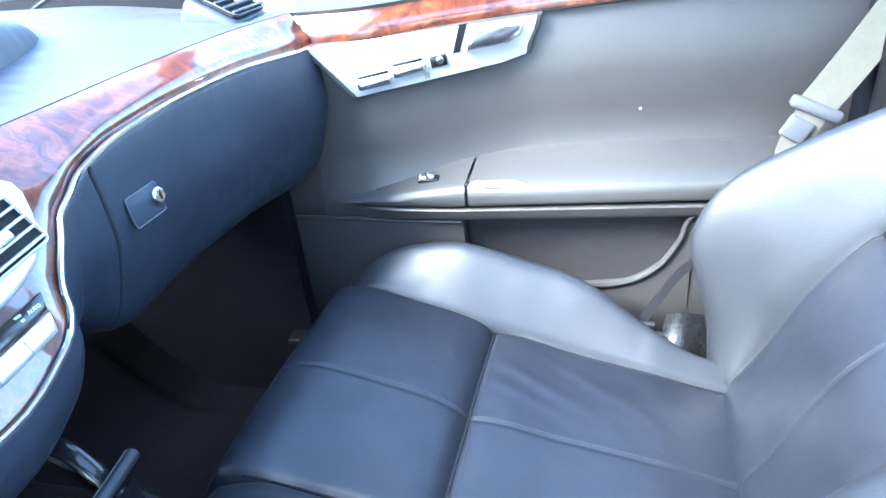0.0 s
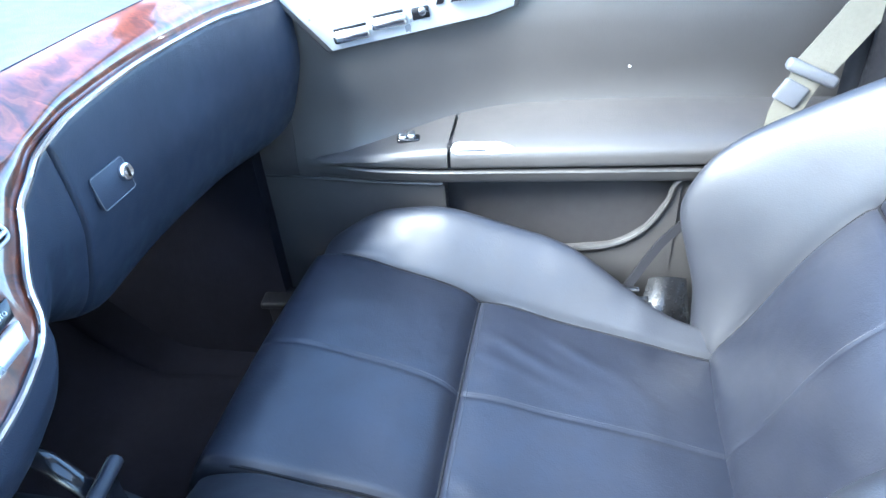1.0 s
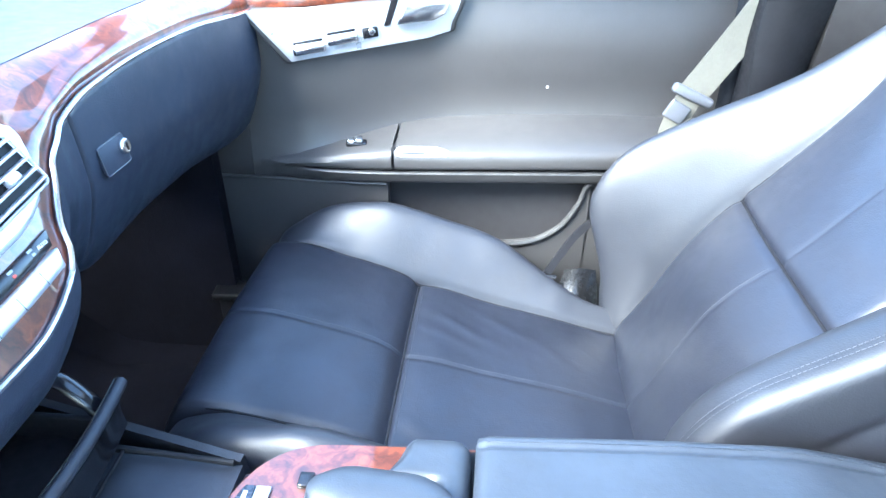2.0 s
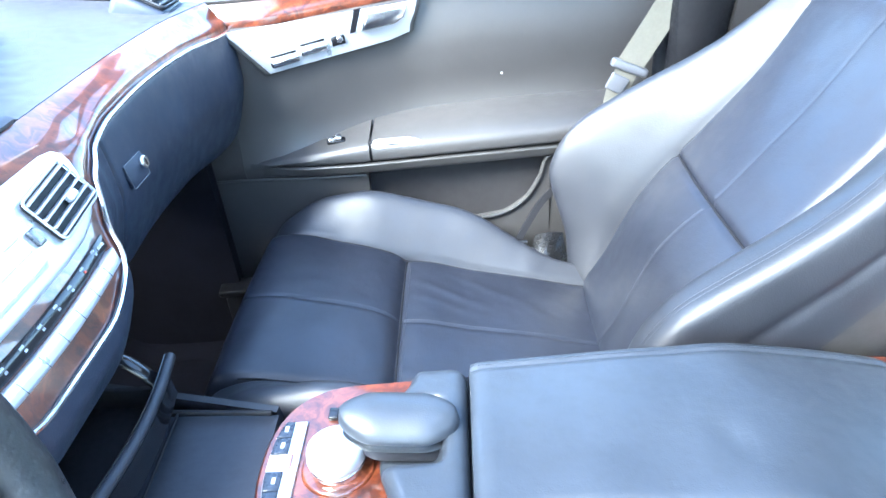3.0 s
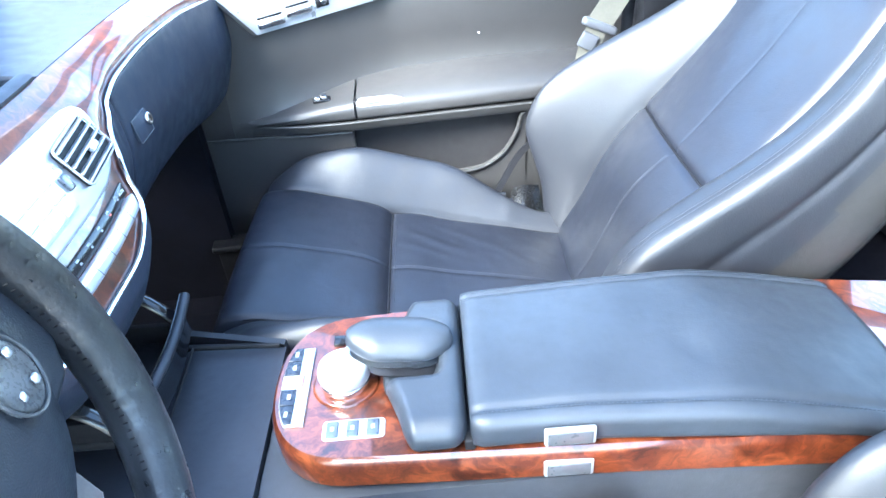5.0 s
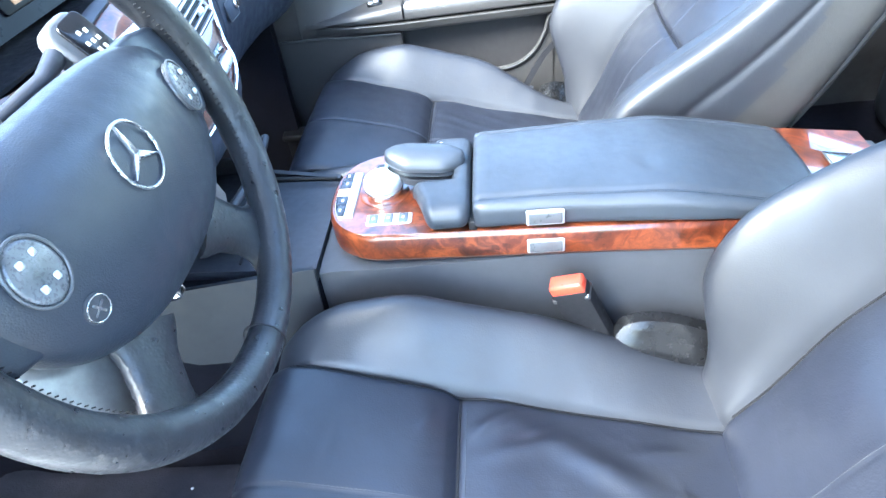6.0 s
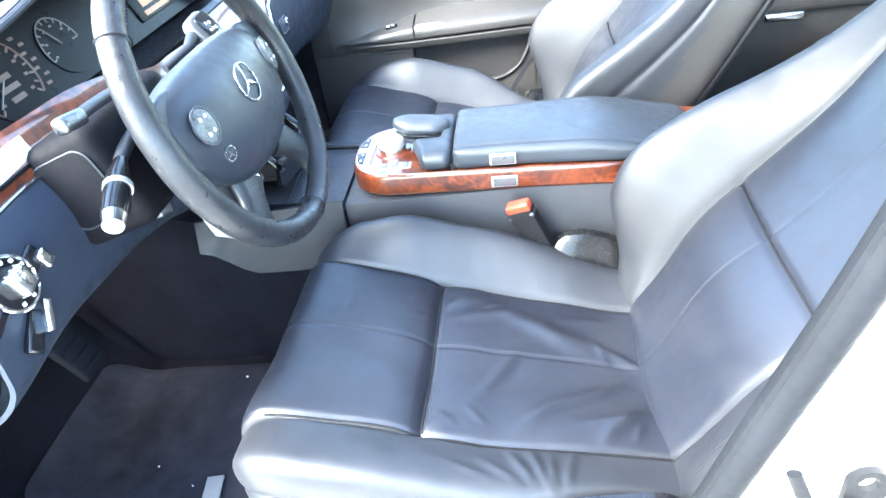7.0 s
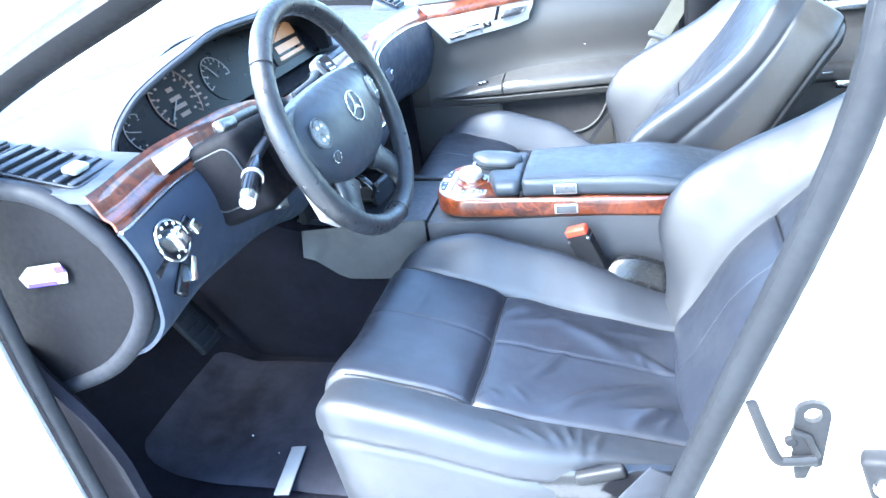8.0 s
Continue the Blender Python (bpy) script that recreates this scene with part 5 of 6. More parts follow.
HUB = material("airbag_cover_skin", (0.020, 0.025, 0.036), 0.42, vary=0.15, scale=9, grain=0.3, grain_scale=900, spec=0.55)


def wheel():
    c = Vector((-0.150, -0.381, 0.770))
    tilt = 19.0
    ob = thing("steering_wheel", c, "worn black leather four-spoke steering wheel", "steering wheel")
    # own axes: x across to the right, y up in the wheel's plane, z towards the driver
    m = axes(c, (0, 1, 0), (-math.sin(radians(tilt)), 0, math.cos(radians(tilt)))) 
    R = 0.1775

    deep = 0.015

    def rim(u, v):
        a, b = 2 * math.pi * u, 2 * math.pi * v
        r = 0.0157 + 0.0010 * math.sin(a * 2 + 0.6) + 0.0004 * noise.noise(Vector((math.cos(a) * 20, math.sin(a) * 20, b)))
        r *= 1 + 0.08 * math.cos(b)
        return m @ Vector(((R + r * math.cos(b)) * math.cos(a), (R + r * math.cos(b)) * math.sin(a), r * 1.05 * math.sin(b) - deep))
    n = 120
    bm = bmesh.new()
    rows = [[bm.verts.new(rim(i / n, j / 20)) for j in range(20)] for i in range(n)]
    for i in range(n):
        for j in range(20):
            bm.faces.new((rows[i][j], rows[(i + 1) % n][j], rows[(i + 1) % n][(j + 1) % 20], rows[i][(j + 1) % 20]))
    part("rim", bm, WHEEL_LEATHER, ob, "worn black leather rim", angle=80)
    bm = bmesh.new()
    for i in range(150):
        a = radians(-35 + 250 * i / 149)
        q = Vector(((R - 0.0160) * math.cos(a), (R - 0.0160) * math.sin(a), -deep + 0.006))
        bmesh.ops.create_cube(bm, size=1, matrix=m @ Matrix.Translation(q) @ pose(0, 0, 0, 0, 0, math.degrees(a) + 20) @ Matrix.Diagonal((0.0009, 0.0006, 0.0028, 1)))
    part("rim_stitching", bm, BLACK_MATT, ob, "dark thread", smooth=False)["kind"] = "stuff"
    for a in (-89, 42, 138):
        ring = [m @ (Vector((math.cos(radians(a)) * R, math.sin(radians(a)) * R, -deep)) + 0.0174 * (Vector((math.cos(radians(a)), math.sin(radians(a)), 0)) * math.cos(t) + Vector((0, 0, 1)) * math.sin(t))) for t in frange(0, 2 * math.pi, 24)[:-1]]
        part("rim_seam", tube(ring, 0.0008, 5, closed=True), BLACK_MATT, ob)

    # hub: a domed pad, wide above and narrowing below
    def hub_outline(n=64):
        out = []
        for i in range(n):
            a = 2 * math.pi * i / n
            ca, sa = math.cos(a), math.sin(a)
            w = 0.150 if sa > 0 else 0.150 - 0.012 * abs(sa)
            h = 0.062 if sa > 0 else 0.092
            p = 3.0 if sa > 0 else 2.35
            k = (abs(ca) ** p + abs(sa) ** p) ** (-1 / p)
            out.append((w * ca * k, h * sa * k + 0.002))
        return out
    bm = bmesh.new()
    o = hub_outline()
    rings = []
    for s, z in ((0.94, -0.046), (0.99, -0.030), (1.0, -0.022), (0.985, -0.015), (0.94, -0.009), (0.80, -0.001), (0.62, 0.007), (0.42, 0.0125), (0.2, 0.0150)):
        rings.append([bm.verts.new(m @ Vector((x * s, y * s, z - 0.004))) for x, y in o])
    for a, b in zip(rings, rings[1:]):
        for i in range(len(o)):
            bm.faces.new((a[i], a[(i + 1) % len(o)], b[(i + 1) % len(o)], b[i]))
    bm.faces.new(rings[0])
    bm.faces.new(rings[-1])
    hub = part("hub", bm, HUB, ob, "dark domed airbag cover", angle=60)

    # lower wings either side of the pad, out to the rim
    for sg in (-1, 1):
        wing = [(0.085, 0.056), (0.125, 0.056), (0.158, 0.050), (0.166, 0.020), (0.166, -0.010), (0.154, -0.028), (0.120, -0.038), (0.085, -0.040)]
        part("wing", plate([(sg * a, b) for a, b in (wing if sg > 0 else wing[::-1])], 0.014, m @ pose(0, 0, -0.030), 0.005, 3), HUB, ob, "side wing between pad and rim", angle=50)
    # two leather spokes flaring into the rim, each with a satin plate set back on its outer side
    for sg in (-1, 1):
        def sp(u, v, pa=Vector((sg * 0.060, -0.080)), pb=Vector((sg * 0.108, -0.144))):
            q = pa.lerp(pb, u)
            d = (pb - pa).normalized()
            wid = lerp_table([(0, 0.070), (0.35, 0.050), (0.65, 0.047), (0.85, 0.060), (1, 0.092)], u)
            b = 2 * math.pi * v
            t, dz = wid * 0.5 * math.copysign(abs(math.cos(b)) ** 0.7, math.cos(b)), 0.011 * math.sin(b)
            q = q + Vector((-d.y, d.x)) * t
            return m @ Vector((q.x, q.y, dz - 0.034 + 0.006 * u))
        blade = [(0.050, -0.066), (0.124, -0.022), (0.136, -0.040), (0.138, -0.104), (0.106, -0.134)]
        part("spoke_plate", plate([(sg * a, b) for a, b in (blade if sg < 0 else blade[::-1])], 0.012, m @ pose(0, 0, -0.060), 0.003), SPOKE_PLATE, ob, "satin silver spoke plate", angle=50)
        tag = "spoke"
        us = frange(0, 1, 14)
        bm = bmesh.new()
        rows = [[bm.verts.new(sp(u, j / 16)) for j in range(16)] for u in us]
        for i in range(len(us) - 1):
            for j in range(16):
                bm.faces.new((rows[i][j], rows[i + 1][j], rows[i + 1][(j + 1) % 16], rows[i][(j + 1) % 16]))
        bm.faces.new(rows[0]), bm.faces.new(rows[-1])
        part(tag, bm, WHEEL_LEATHER, ob, angle=70)

    # round emblem: a ring with three arms
    em = part("emblem", tube([m @ Vector((0.0235 * math.cos(t), 0.006 + 0.0235 * math.sin(t), 0.0125)) for t in frange(0, 2 * math.pi, 48)[:-1]], 0.0012, 8, closed=True), WORN_CHROME, hub, "worn chrome ring emblem")
    for a in (90, 210, 330):
        ca, sa = math.cos(radians(a)), math.sin(radians(a))
        part("emblem_arm", plate([(0.0, -0.0032), (0.0225, 0.0), (0.0, 0.0032)], 0.003, m @ pose(0, 0.006, 0.0112, 0, 0, a), 0.0008), WORN_CHROME, em)
    part("badge", cylinder(0.010, 0.010, 0.002, m @ pose(-0.099, -0.036, -0.0035, 14, -14, 0), 24, 0.0006), PLASTIC_GREY, hub, "small round airbag badge")
    bp = m @ pose(-0.099, -0.036, -0.0035, 14, -14, 0)
    part("badge_ring", tube([bp @ Vector((0.0085 * math.cos(t), 0.0085 * math.sin(t), 0.0014)) for t in frange(0, 2 * math.pi, 24)[:-1]], 0.0007, 6, closed=True), WORN_CHROME, hub)
    for turn in (30, 120):
        part("badge_mark", rbox((0.011, 0.0018, 0.0008), 0, bp @ pose(0, 0, 0.0014, 0, 0, turn)), WORN_CHROME, hub, smooth=False)
    # button pods on the side spokes
    for sg in (-1, 1):
        pod = part("button_pod", cylinder(0.0195, 0.0175, 0.006, m @ pose(sg * 0.113, 0.006, 0.000, 0, sg * 10, 0) @ Matrix.Diagonal((0.9, 1.12, 1, 1)), 36, 0.002), POD, ob, "satin grey thumb button pod")
        part("pod_ring", tube([m @ pose(sg * 0.113, 0.006, 0.000, 0, sg * 10, 0) @ Vector((0.0180 * math.cos(t), 0.0215 * math.sin(t), 0.002)) for t in frange(0, 2 * math.pi, 32)[:-1]], 0.0011, 6, closed=True), SPOKE, pod)
        for dx, dy in ((0.006, 0.009), (0.006, -0.009), (-0.006, 0.009), (-0.006, -0.009)):
            part("thumb_button", rbox((0.0045, 0.005, 0.003), 0.0015, m @ pose(sg * 0.113 + dx, 0.006 + dy, 0.0035, 0, sg * 10, 0)), SILVER, pod)

    # column, cowl and stalks
    col = thing("steering_column", c + Vector((-0.12, 0, -0.05)), "black steering column cowl with two chrome-tipped stalks", "column")
    part("cowl", grid_box(steps(-0.126, 0.075, 12), steps(-0.068, 0.066, 10), steps(-0.235, -0.122, 8), 0.018, lambda p: m @ p), CAP, col)
    part("cowl_plate", rbox((0.115, 0.10, 0.10), 0.03, m @ pose(-0.01, -0.01, -0.10)), CAP, col, "black front of the cowl")
    side = axes(m @ Vector((-0.1255, 0.004, -0.176)), m.to_3x3() @ Vector((0, 0, 1)), m.to_3x3() @ Vector((0, 1, 0)))
    part("cowl_panel", plate(round_rect(0.078, 0.086, 0.016), 0.003, side, 0.0015), CAP, col, "black inset side panel")
    part("panel_edge", tube([side @ Vector((x, y, 0.002)) for x, y in round_rect(0.080, 0.088, 0.017)], 0.0012, 6, closed=True), PLASTIC_GREY, col)
    def stalk(pts, r, name):
        st = part(name, tube([m @ Vector(p) for p in smooth_path(pts, 5)], r, 14), PLASTIC, col)
        return st
    s1 = stalk([(-0.05, 0.024, -0.122), (-0.103, 0.015, -0.118), (-0.150, -0.002, -0.109)], 0.008, "stalk")
    part("stalk_head", tube([m @ Vector(p) for p in ((-0.112, 0.012, -0.116), (-0.136, 0.003, -0.112), (-0.175, -0.011, -0.105), (-0.194, -0.017, -0.101))], [0.008, 0.0135, 0.0150, 0.0135], 18), BLACK, s1, "glossy black stalk head")
    part("stalk_tip", tube([m @ Vector(p) for p in ((-0.192, -0.0165, -0.1015), (-0.208, -0.022, -0.098))], [0.0135, 0.0110], 16), CHROME, s1, "chrome stalk tip")
    part("stalk_band", tube([m @ Vector(p) for p in ((-0.150, -0.002, -0.1095), (-0.156, -0.0045, -0.108))], 0.0156, 18), SILVER, s1)
    s2 = stalk([(-0.04, 0.070, -0.122), (-0.09, 0.074, -0.112), (-0.135, 0.076, -0.104)], 0.007, "stalk")
    part("stalk_head", rbox((0.040, 0.018, 0.018), 0.006, m @ pose(-0.150, 0.077, -0.102, 0, 0, -8)), STEEL, s2, "grey stalk head")
    s3 = stalk([(-0.01, -0.055, -0.150), (-0.050, -0.070, -0.156)], 0.006, "adjuster")
    part("adjuster_tip", rbox((0.026, 0.018, 0.014), 0.004, m @ pose(-0.062, -0.075, -0.158, 0, 0, -20)), STEEL, s3)
    gear = part("gear_selector", tube([(-0.262, -0.335, 0.790), (-0.245, -0.292, 0.800), (-0.252, -0.256, 0.804)], [0.006, 0.007, 0.009], 12), PLASTIC, col, "grey gear selector with a black face")
    gm = axes((-0.239, -0.229, 0.804), (0.05, 1, 0.12), (-0.55, 0, 0.8))
    part("selector_paddle", plate(round_rect(0.050, 0.058, 0.018), 0.016, gm @ pose(-0.004, 0, -0.012), 0.005, 3), SPOKE, gear)
    part("selector_face", plate(round_rect(0.034, 0.046, 0.007), 0.003, gm @ pose(0.001, 0, 0.003), 0.001), BLACK, gear)
    for dx, dy in ((-0.004, 0.008), (0.004, 0.006), (-0.007, -0.002), (0.000, -0.003), (0.007, -0.004), (-0.003, -0.011), (0.005, -0.012)):
        part("selector_mark", rbox((0.0035, 0.004, 0.0006), 0, gm @ pose(0.001 + dx, dy, 0.0064)), LABEL_WHITE, gear, smooth=False)
    part("shift_lever", tube([m @ Vector(p) for p in ((0.01, -0.06, -0.085), (0.02, -0.09, -0.08), (0.03, -0.115, -0.076))], [0.005, 0.006, 0.008], 12), BLACK, col)
    part("shift_tip", rbox((0.014, 0.018, 0.014), 0.004, m @ pose(0.03, -0.118, -0.075)), CHROME, col)



WHEEL_LEATHER = material("worn_wheel_leather", (0.014, 0.015, 0.019), 0.42, vary=0.55, scale=16, grain=0.35, grain_scale=420, rough_vary=0.16, spec=0.55, crease=0.10)
wheel()


# ---- far door ----
def door_base(x):
    return 0.688 + 0.069 * max(0.0, x + 0.12) + 0.010 * smoothstep(-0.20, -0.36, x)


def far_door():
    ob = thing("front_door", (0.05, 0.75, 0.1), "closed far front door with grey leather card and burl wood trim", "car door", "far side doors")
    X0, X1 = -0.470, 0.435

    def rec(x):
        return lerp_table([(-0.47, 0.0), (-0.34, 0.001), (-0.26, 0.008), (-0.18, 0.034), (-0.10, 0.064), (-0.02, 0.080), (0.14, 0.085), (0.44, 0.076)], x)

    def card(x, z):
        up = lerp_table([(0.10, 0.05), (0.30, 0.012), (0.43, 0.012), (0.46, 0.006), (0.50, 0.012), (0.55, 0.018), (0.60, 0.018), (0.65, 0.014), (0.69, 0.014), (0.735, 0.016)], z)
        r = lerp_table([(0.44, 0.05), (0.465, 0.2), (0.495, 1.0), (0.52, 1.14), (0.56, 1.12), (0.61, 1.04), (0.66, 1.08), (0.735, 1.25)], z)
        return Vector((x, door_base(x) + up + rec(x) * r, z))

    def pocket_low(x):
        return lerp_table([(-0.12, 0.321), (0.02, 0.324), (0.12, 0.330), (0.172, 0.358), (0.201, 0.403), (0.219, 0.440)], x)
    part("door_card", slab(card, frange(-0.345, X1, 60), frange(0.440, 0.735, 34), (0, 0.02, 0)), DOOR_SKIN, ob, "warm grey leather upper door card", angle=60)
    # same card, but darker material: shade under the dash end
    part("front_card", slab(card, frange(X0, -0.3455, 10), frange(0.440, 0.60, 14), (0, 0.02, 0)), DOOR_DARK, ob, "front end of the card, dash shade in its colour", angle=60)
    part("lower_card", slab(card, frange(X0, -0.118, 24), frange(0.10, 0.4385, 16), (0, 0.02, 0)), DOOR_SKIN, ob, "grey lower door card", angle=60)
    part("pocket_front", slab(lambda x, v: card(x, 0.10 + (pocket_low(x) - 0.10) * v) - Vector((0, 0.006 * smoothstep(0.4, 0.9, v), 0)), frange(-0.118, 0.219, 40), frange(0, 1, 14), (0, 0.012, 0)), DOOR_SKIN, ob, "grey front of the map pocket", angle=60)
    part("lower_card", slab(card, frange(0.219, X1, 16), frange(0.10, 0.4385, 16), (0, 0.02, 0)), DOOR_SKIN, ob, angle=60)
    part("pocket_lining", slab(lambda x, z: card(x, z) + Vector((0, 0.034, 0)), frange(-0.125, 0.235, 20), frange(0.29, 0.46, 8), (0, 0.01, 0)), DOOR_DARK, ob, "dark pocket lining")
    edge_pts = [(-0.10, 0.321), (0.02, 0.324), (0.12, 0.330), (0.172, 0.358), (0.201, 0.403), (0.219, 0.444), (0.29, 0.449), (0.40, 0.452)]
    part("pocket_edge", tube(smooth_path([(x, door_base(x) + 0.008, z) for x, z in edge_pts], 6), 0.0045, 8), SIDE_TRIM, ob, "padded pocket edge")
    part("panel_joint", tube([(x, door_base(x) + 0.010, 0.4385) for x in frange(X0 + 0.02, -0.12, 6)], 0.003, 6), SIDE_TRIM, ob)

    # armrest: long, tapering to a point ahead
    def arm(x, v, x_end=0.435):
        topz = lerp_table([(-0.33, 0.474), (-0.28, 0.486), (-0.20, 0.502), (-0.10, 0.517), (0.0, 0.522), (0.2, 0.524), (0.44, 0.523)], x)
        botz = lerp_table([(-0.33, 0.469), (-0.2, 0.470), (0.44, 0.474)], x)
        deep = lerp_table([(-0.33, -0.004), (-0.29, 0.004), (-0.20, 0.006), (-0.05, 0.007), (0.2, 0.008), (0.44, 0.008)], x)
        back = -rec(x) - 0.045
        # a broad, gently rising shelf behind a rounded upright lip
        lip = min(0.030, (topz - botz) * 0.66)
        rise = topz - botz - lip
        sec = [Vector((p, 0, q)) for p, q in ((back, botz), (deep - 0.012, botz), (deep - 0.003, botz), (deep - 0.0005, botz + 0.002), (deep, botz + 0.006), (deep + 0.001, botz + lip * 0.5), (deep, botz + lip - 0.009),
                                              (deep - 0.003, botz + lip - 0.003), (deep - 0.009, botz + lip + 0.001), (deep - 0.020, botz + lip + rise * 0.35), (deep + (back - deep) * 0.40, botz + lip + rise * 0.62), (deep + (back - deep) * 0.62, botz + lip + rise * 0.86), (deep + (back - deep) * 0.82, topz), (back, topz + 0.001))]
        q = sec[min(len(sec) - 1, int(round(v * (len(sec) - 1))))]
        return Vector((x, door_base(x) - q.x, q.z))

    def rows(xa, xb, n):
        xs = frange(xa, xb, n)
        bm = bmesh.new()
        rr = [[bm.verts.new(arm(x, j / 13)) for j in range(14)] for x in xs]
        for i in range(len(xs) - 1):
            for j in range(14):
                bm.faces.new((rr[i][j], rr[i + 1][j], rr[i + 1][(j + 1) % 14], rr[i][(j + 1) % 14]))
        bm.faces.new(rr[0]), bm.faces.new(rr[-1])
        return bm
    part("armrest_front", rows(-0.33, -0.107, 24), DOOR_SKIN, ob, "tapered front of the armrest", angle=60)
    part("armrest", rows(-0.102, 0.435, 40), DOOR_SKIN, ob, "padded leather armrest", angle=60)
    part("armrest_gap", rbox((0.008, 0.10, 0.036), 0.002, pose(-0.1045, door_base(-0.1) + 0.050, 0.487)), BLACK_MATT, ob)
    part("under_strip", sheet(lambda x, v: Vector((x, door_base(x) + 0.012 + lerp_table([(0, 0.01), (0.3, -0.014), (0.4, -0.019), (0.5, -0.018), (0.85, -0.013), (1, 0.004)], v) * smoothstep(-0.37, -0.20, x), lerp_table([(0, 0.468), (0.3, 0.467), (0.4, 0.464), (0.5, 0.460), (0.85, 0.447), (1, 0.442)], v))), frange(-0.36, X1, 40), frange(0, 1, 20), thick=0.004), SIDE_TRIM, ob, "strip below the armrest")

    # chrome pull set in the armrest
    pull = part("pull_handle", grid_box(steps(-0.103, -0.006, 16), steps(-0.010, 0.012, 5), steps(0.478, 0.508, 6), (0.012, 0.006, 0.007),
                                        lambda p: Vector((p.x, door_base(p.x) + 0.004 + p.y, p.z - 0.002 - 0.006 * smoothstep(-0.04, 0.0, p.x) * (p.z > 0.49)))), SILVER, ob, "satin silver pull handle")
    part("pull_recess", rbox((0.040, 0.003, 0.002), 0.0008, pose(-0.072, door_base(-0.075) - 0.0065, 0.501, 0, 0, 4)), STEEL, pull)
    for x in (-0.176, -0.163):
        part("lock_switch", rbox((0.012, 0.013, 0.007), 0.003, pose(x, door_base(x) + 0.022, 0.508 + (x + 0.178) * 0.2, 22, 0, 6)), CHROME, ob, "chrome lock switch")
    part("lock_plate", rbox((0.034, 0.013, 0.008), 0.003, pose(-0.168, door_base(-0.168) + 0.024, 0.5035, 22, 0, 6)), BLACK, ob)

    # seat switch panel below the wood
    o = Vector((-0.258, 0.704, 0.637))
    ex = Vector((0.258, 0.088, 0.030)).normalized()
    ez = Vector((0.0, -0.03, 1)).normalized()
    pm = axes(o, ex, ez)
    shape = [(0.0, 0.0), (0.215, 0.0), (0.252, 0.005), (0.256, 0.018), (0.268, 0.036), (0.275, 0.054), (-0.052, 0.083)]
    sp = part("seat_switch_panel", plate(shape, 0.004, pm, 0.0015), SILVER, ob, "silver seat switch panel")
    ctr = Vector((0.12, 0.035))
    pad = [((Vector(q) - ctr).normalized() * 0.009 + Vector(q)) for q in shape]
    part("panel_surround", plate([(q.x, q.y) for q in pad], 0.040, pm @ pose(0, 0, -0.0375), 0.005, 3), DOOR_SKIN, sp, "padded surround")
    for x, w, y in ((0.030, 0.05, 0.016), (0.082, 0.048, 0.022)):
        part("seat_button", rbox((w, 0.014, 0.010), 0.004, pm @ pose(x, y, 0.008)), CHROME, sp, "bright seat switch")
        part("button_slot", rbox((w * 0.9, 0.004, 0.003), 0.001, pm @ pose(x, y + 0.010, 0.004)), BLACK, sp)
    part("memory_keys", rbox((0.024, 0.016, 0.006), 0.002, pm @ pose(0.126, 0.024, 0.004)), BLACK, sp)
    part("memory_key", cylinder(0.006, 0.005, 0.006, pm @ pose(0.128, 0.026, 0.008), 16, 0.001), CHROME, sp)
    part("divider", plate([(0.148, 0.030), (0.158, 0.030), (0.176, 0.066), (0.164, 0.066)], 0.003, pm @ pose(0, 0, 0.0035)), BLACK, sp, "black slit beside the handle", smooth=False)
    part("door_handle", plate([(0.166, 0.030), (0.225, 0.027), (0.245, 0.034), (0.255, 0.052), (0.182, 0.060)], 0.012, pm @ pose(0, 0, 0.003), 0.004, 3), CHROME, sp, "chrome inside door handle")

    # wood along the top, and the soft cap above it
    def top_y(x):
        return door_base(x) + 0.004 + rec(x) * 1.25

    def wood(x, v):
        z = 0.7165 + 0.022 * smoothstep(-0.32, 0.42, x) + 0.040 * v
        return Vector((x, top_y(x) - 0.007 * math.sin(math.pi * min(1, v + 0.15)) + 0.014 * v, z))
    part("wood_trim", sheet(wood, frange(-0.34, 0.425, 50), frange(0, 1, 8), thick=-0.006), WOOD, ob, "glossy burl walnut door strip")
    part("trim_shadow", tube([(x, top_y(x) - 0.001, 0.7145 + 0.022 * smoothstep(-0.32, 0.42, x)) for x in frange(-0.33, 0.42, 30)], 0.0022, 6), BLACK_MATT, ob)

    def cap(x, v):
        z = 0.7575 + 0.022 * smoothstep(-0.32, 0.42, x)
        return Vector((x, top_y(x) + 0.010 + 0.07 * v, z + 0.016 * math.sin(v * math.pi * 0.6)))
    part("door_cap", sheet(cap, frange(-0.345, 0.43, 40), frange(0, 1, 8), thick=0.012), DOOR_SKIN, ob, "soft cap under the window")
    part("outer_skin", rbox((0.80, 0.05, 0.78), 0.015, pose(0.05, 0.875, 0.37, 0, 0, 4)), PAINT, ob, "white outer door skin")
    part("rear_edge", tube([(0.425 - 0.02 * smoothstep(0.5, 0.2, z), door_base(0.43) + 0.06, z) for z in frange(0.12, 0.775, 16)], 0.014, 10, up=(0, 1, 0)), RUBBER, ob, "black seal along the door edge")
    # a white speck left on the card
    for x, z in ((0.141, 0.572),):
        part("speck", cylinder(0.002, 0.0015, 0.002, Matrix.Translation(card(x, z) + Vector((0, -0.001, 0))) @ pose(0, 0, 0, 90, 0, 0), 8), LABEL_WHITE, ob, "white speck")
    # tread strip on the far sill
    st = thing("sill_strip", (-0.3, 0.70, 0.12), "dark tread strip on the far sill", "sill strip")
    part("strip", rbox((0.56, 0.05, 0.014), 0.005, pose(-0.16, 0.690, 0.226, 0, 0, 5)), BLACK_MATT, st)
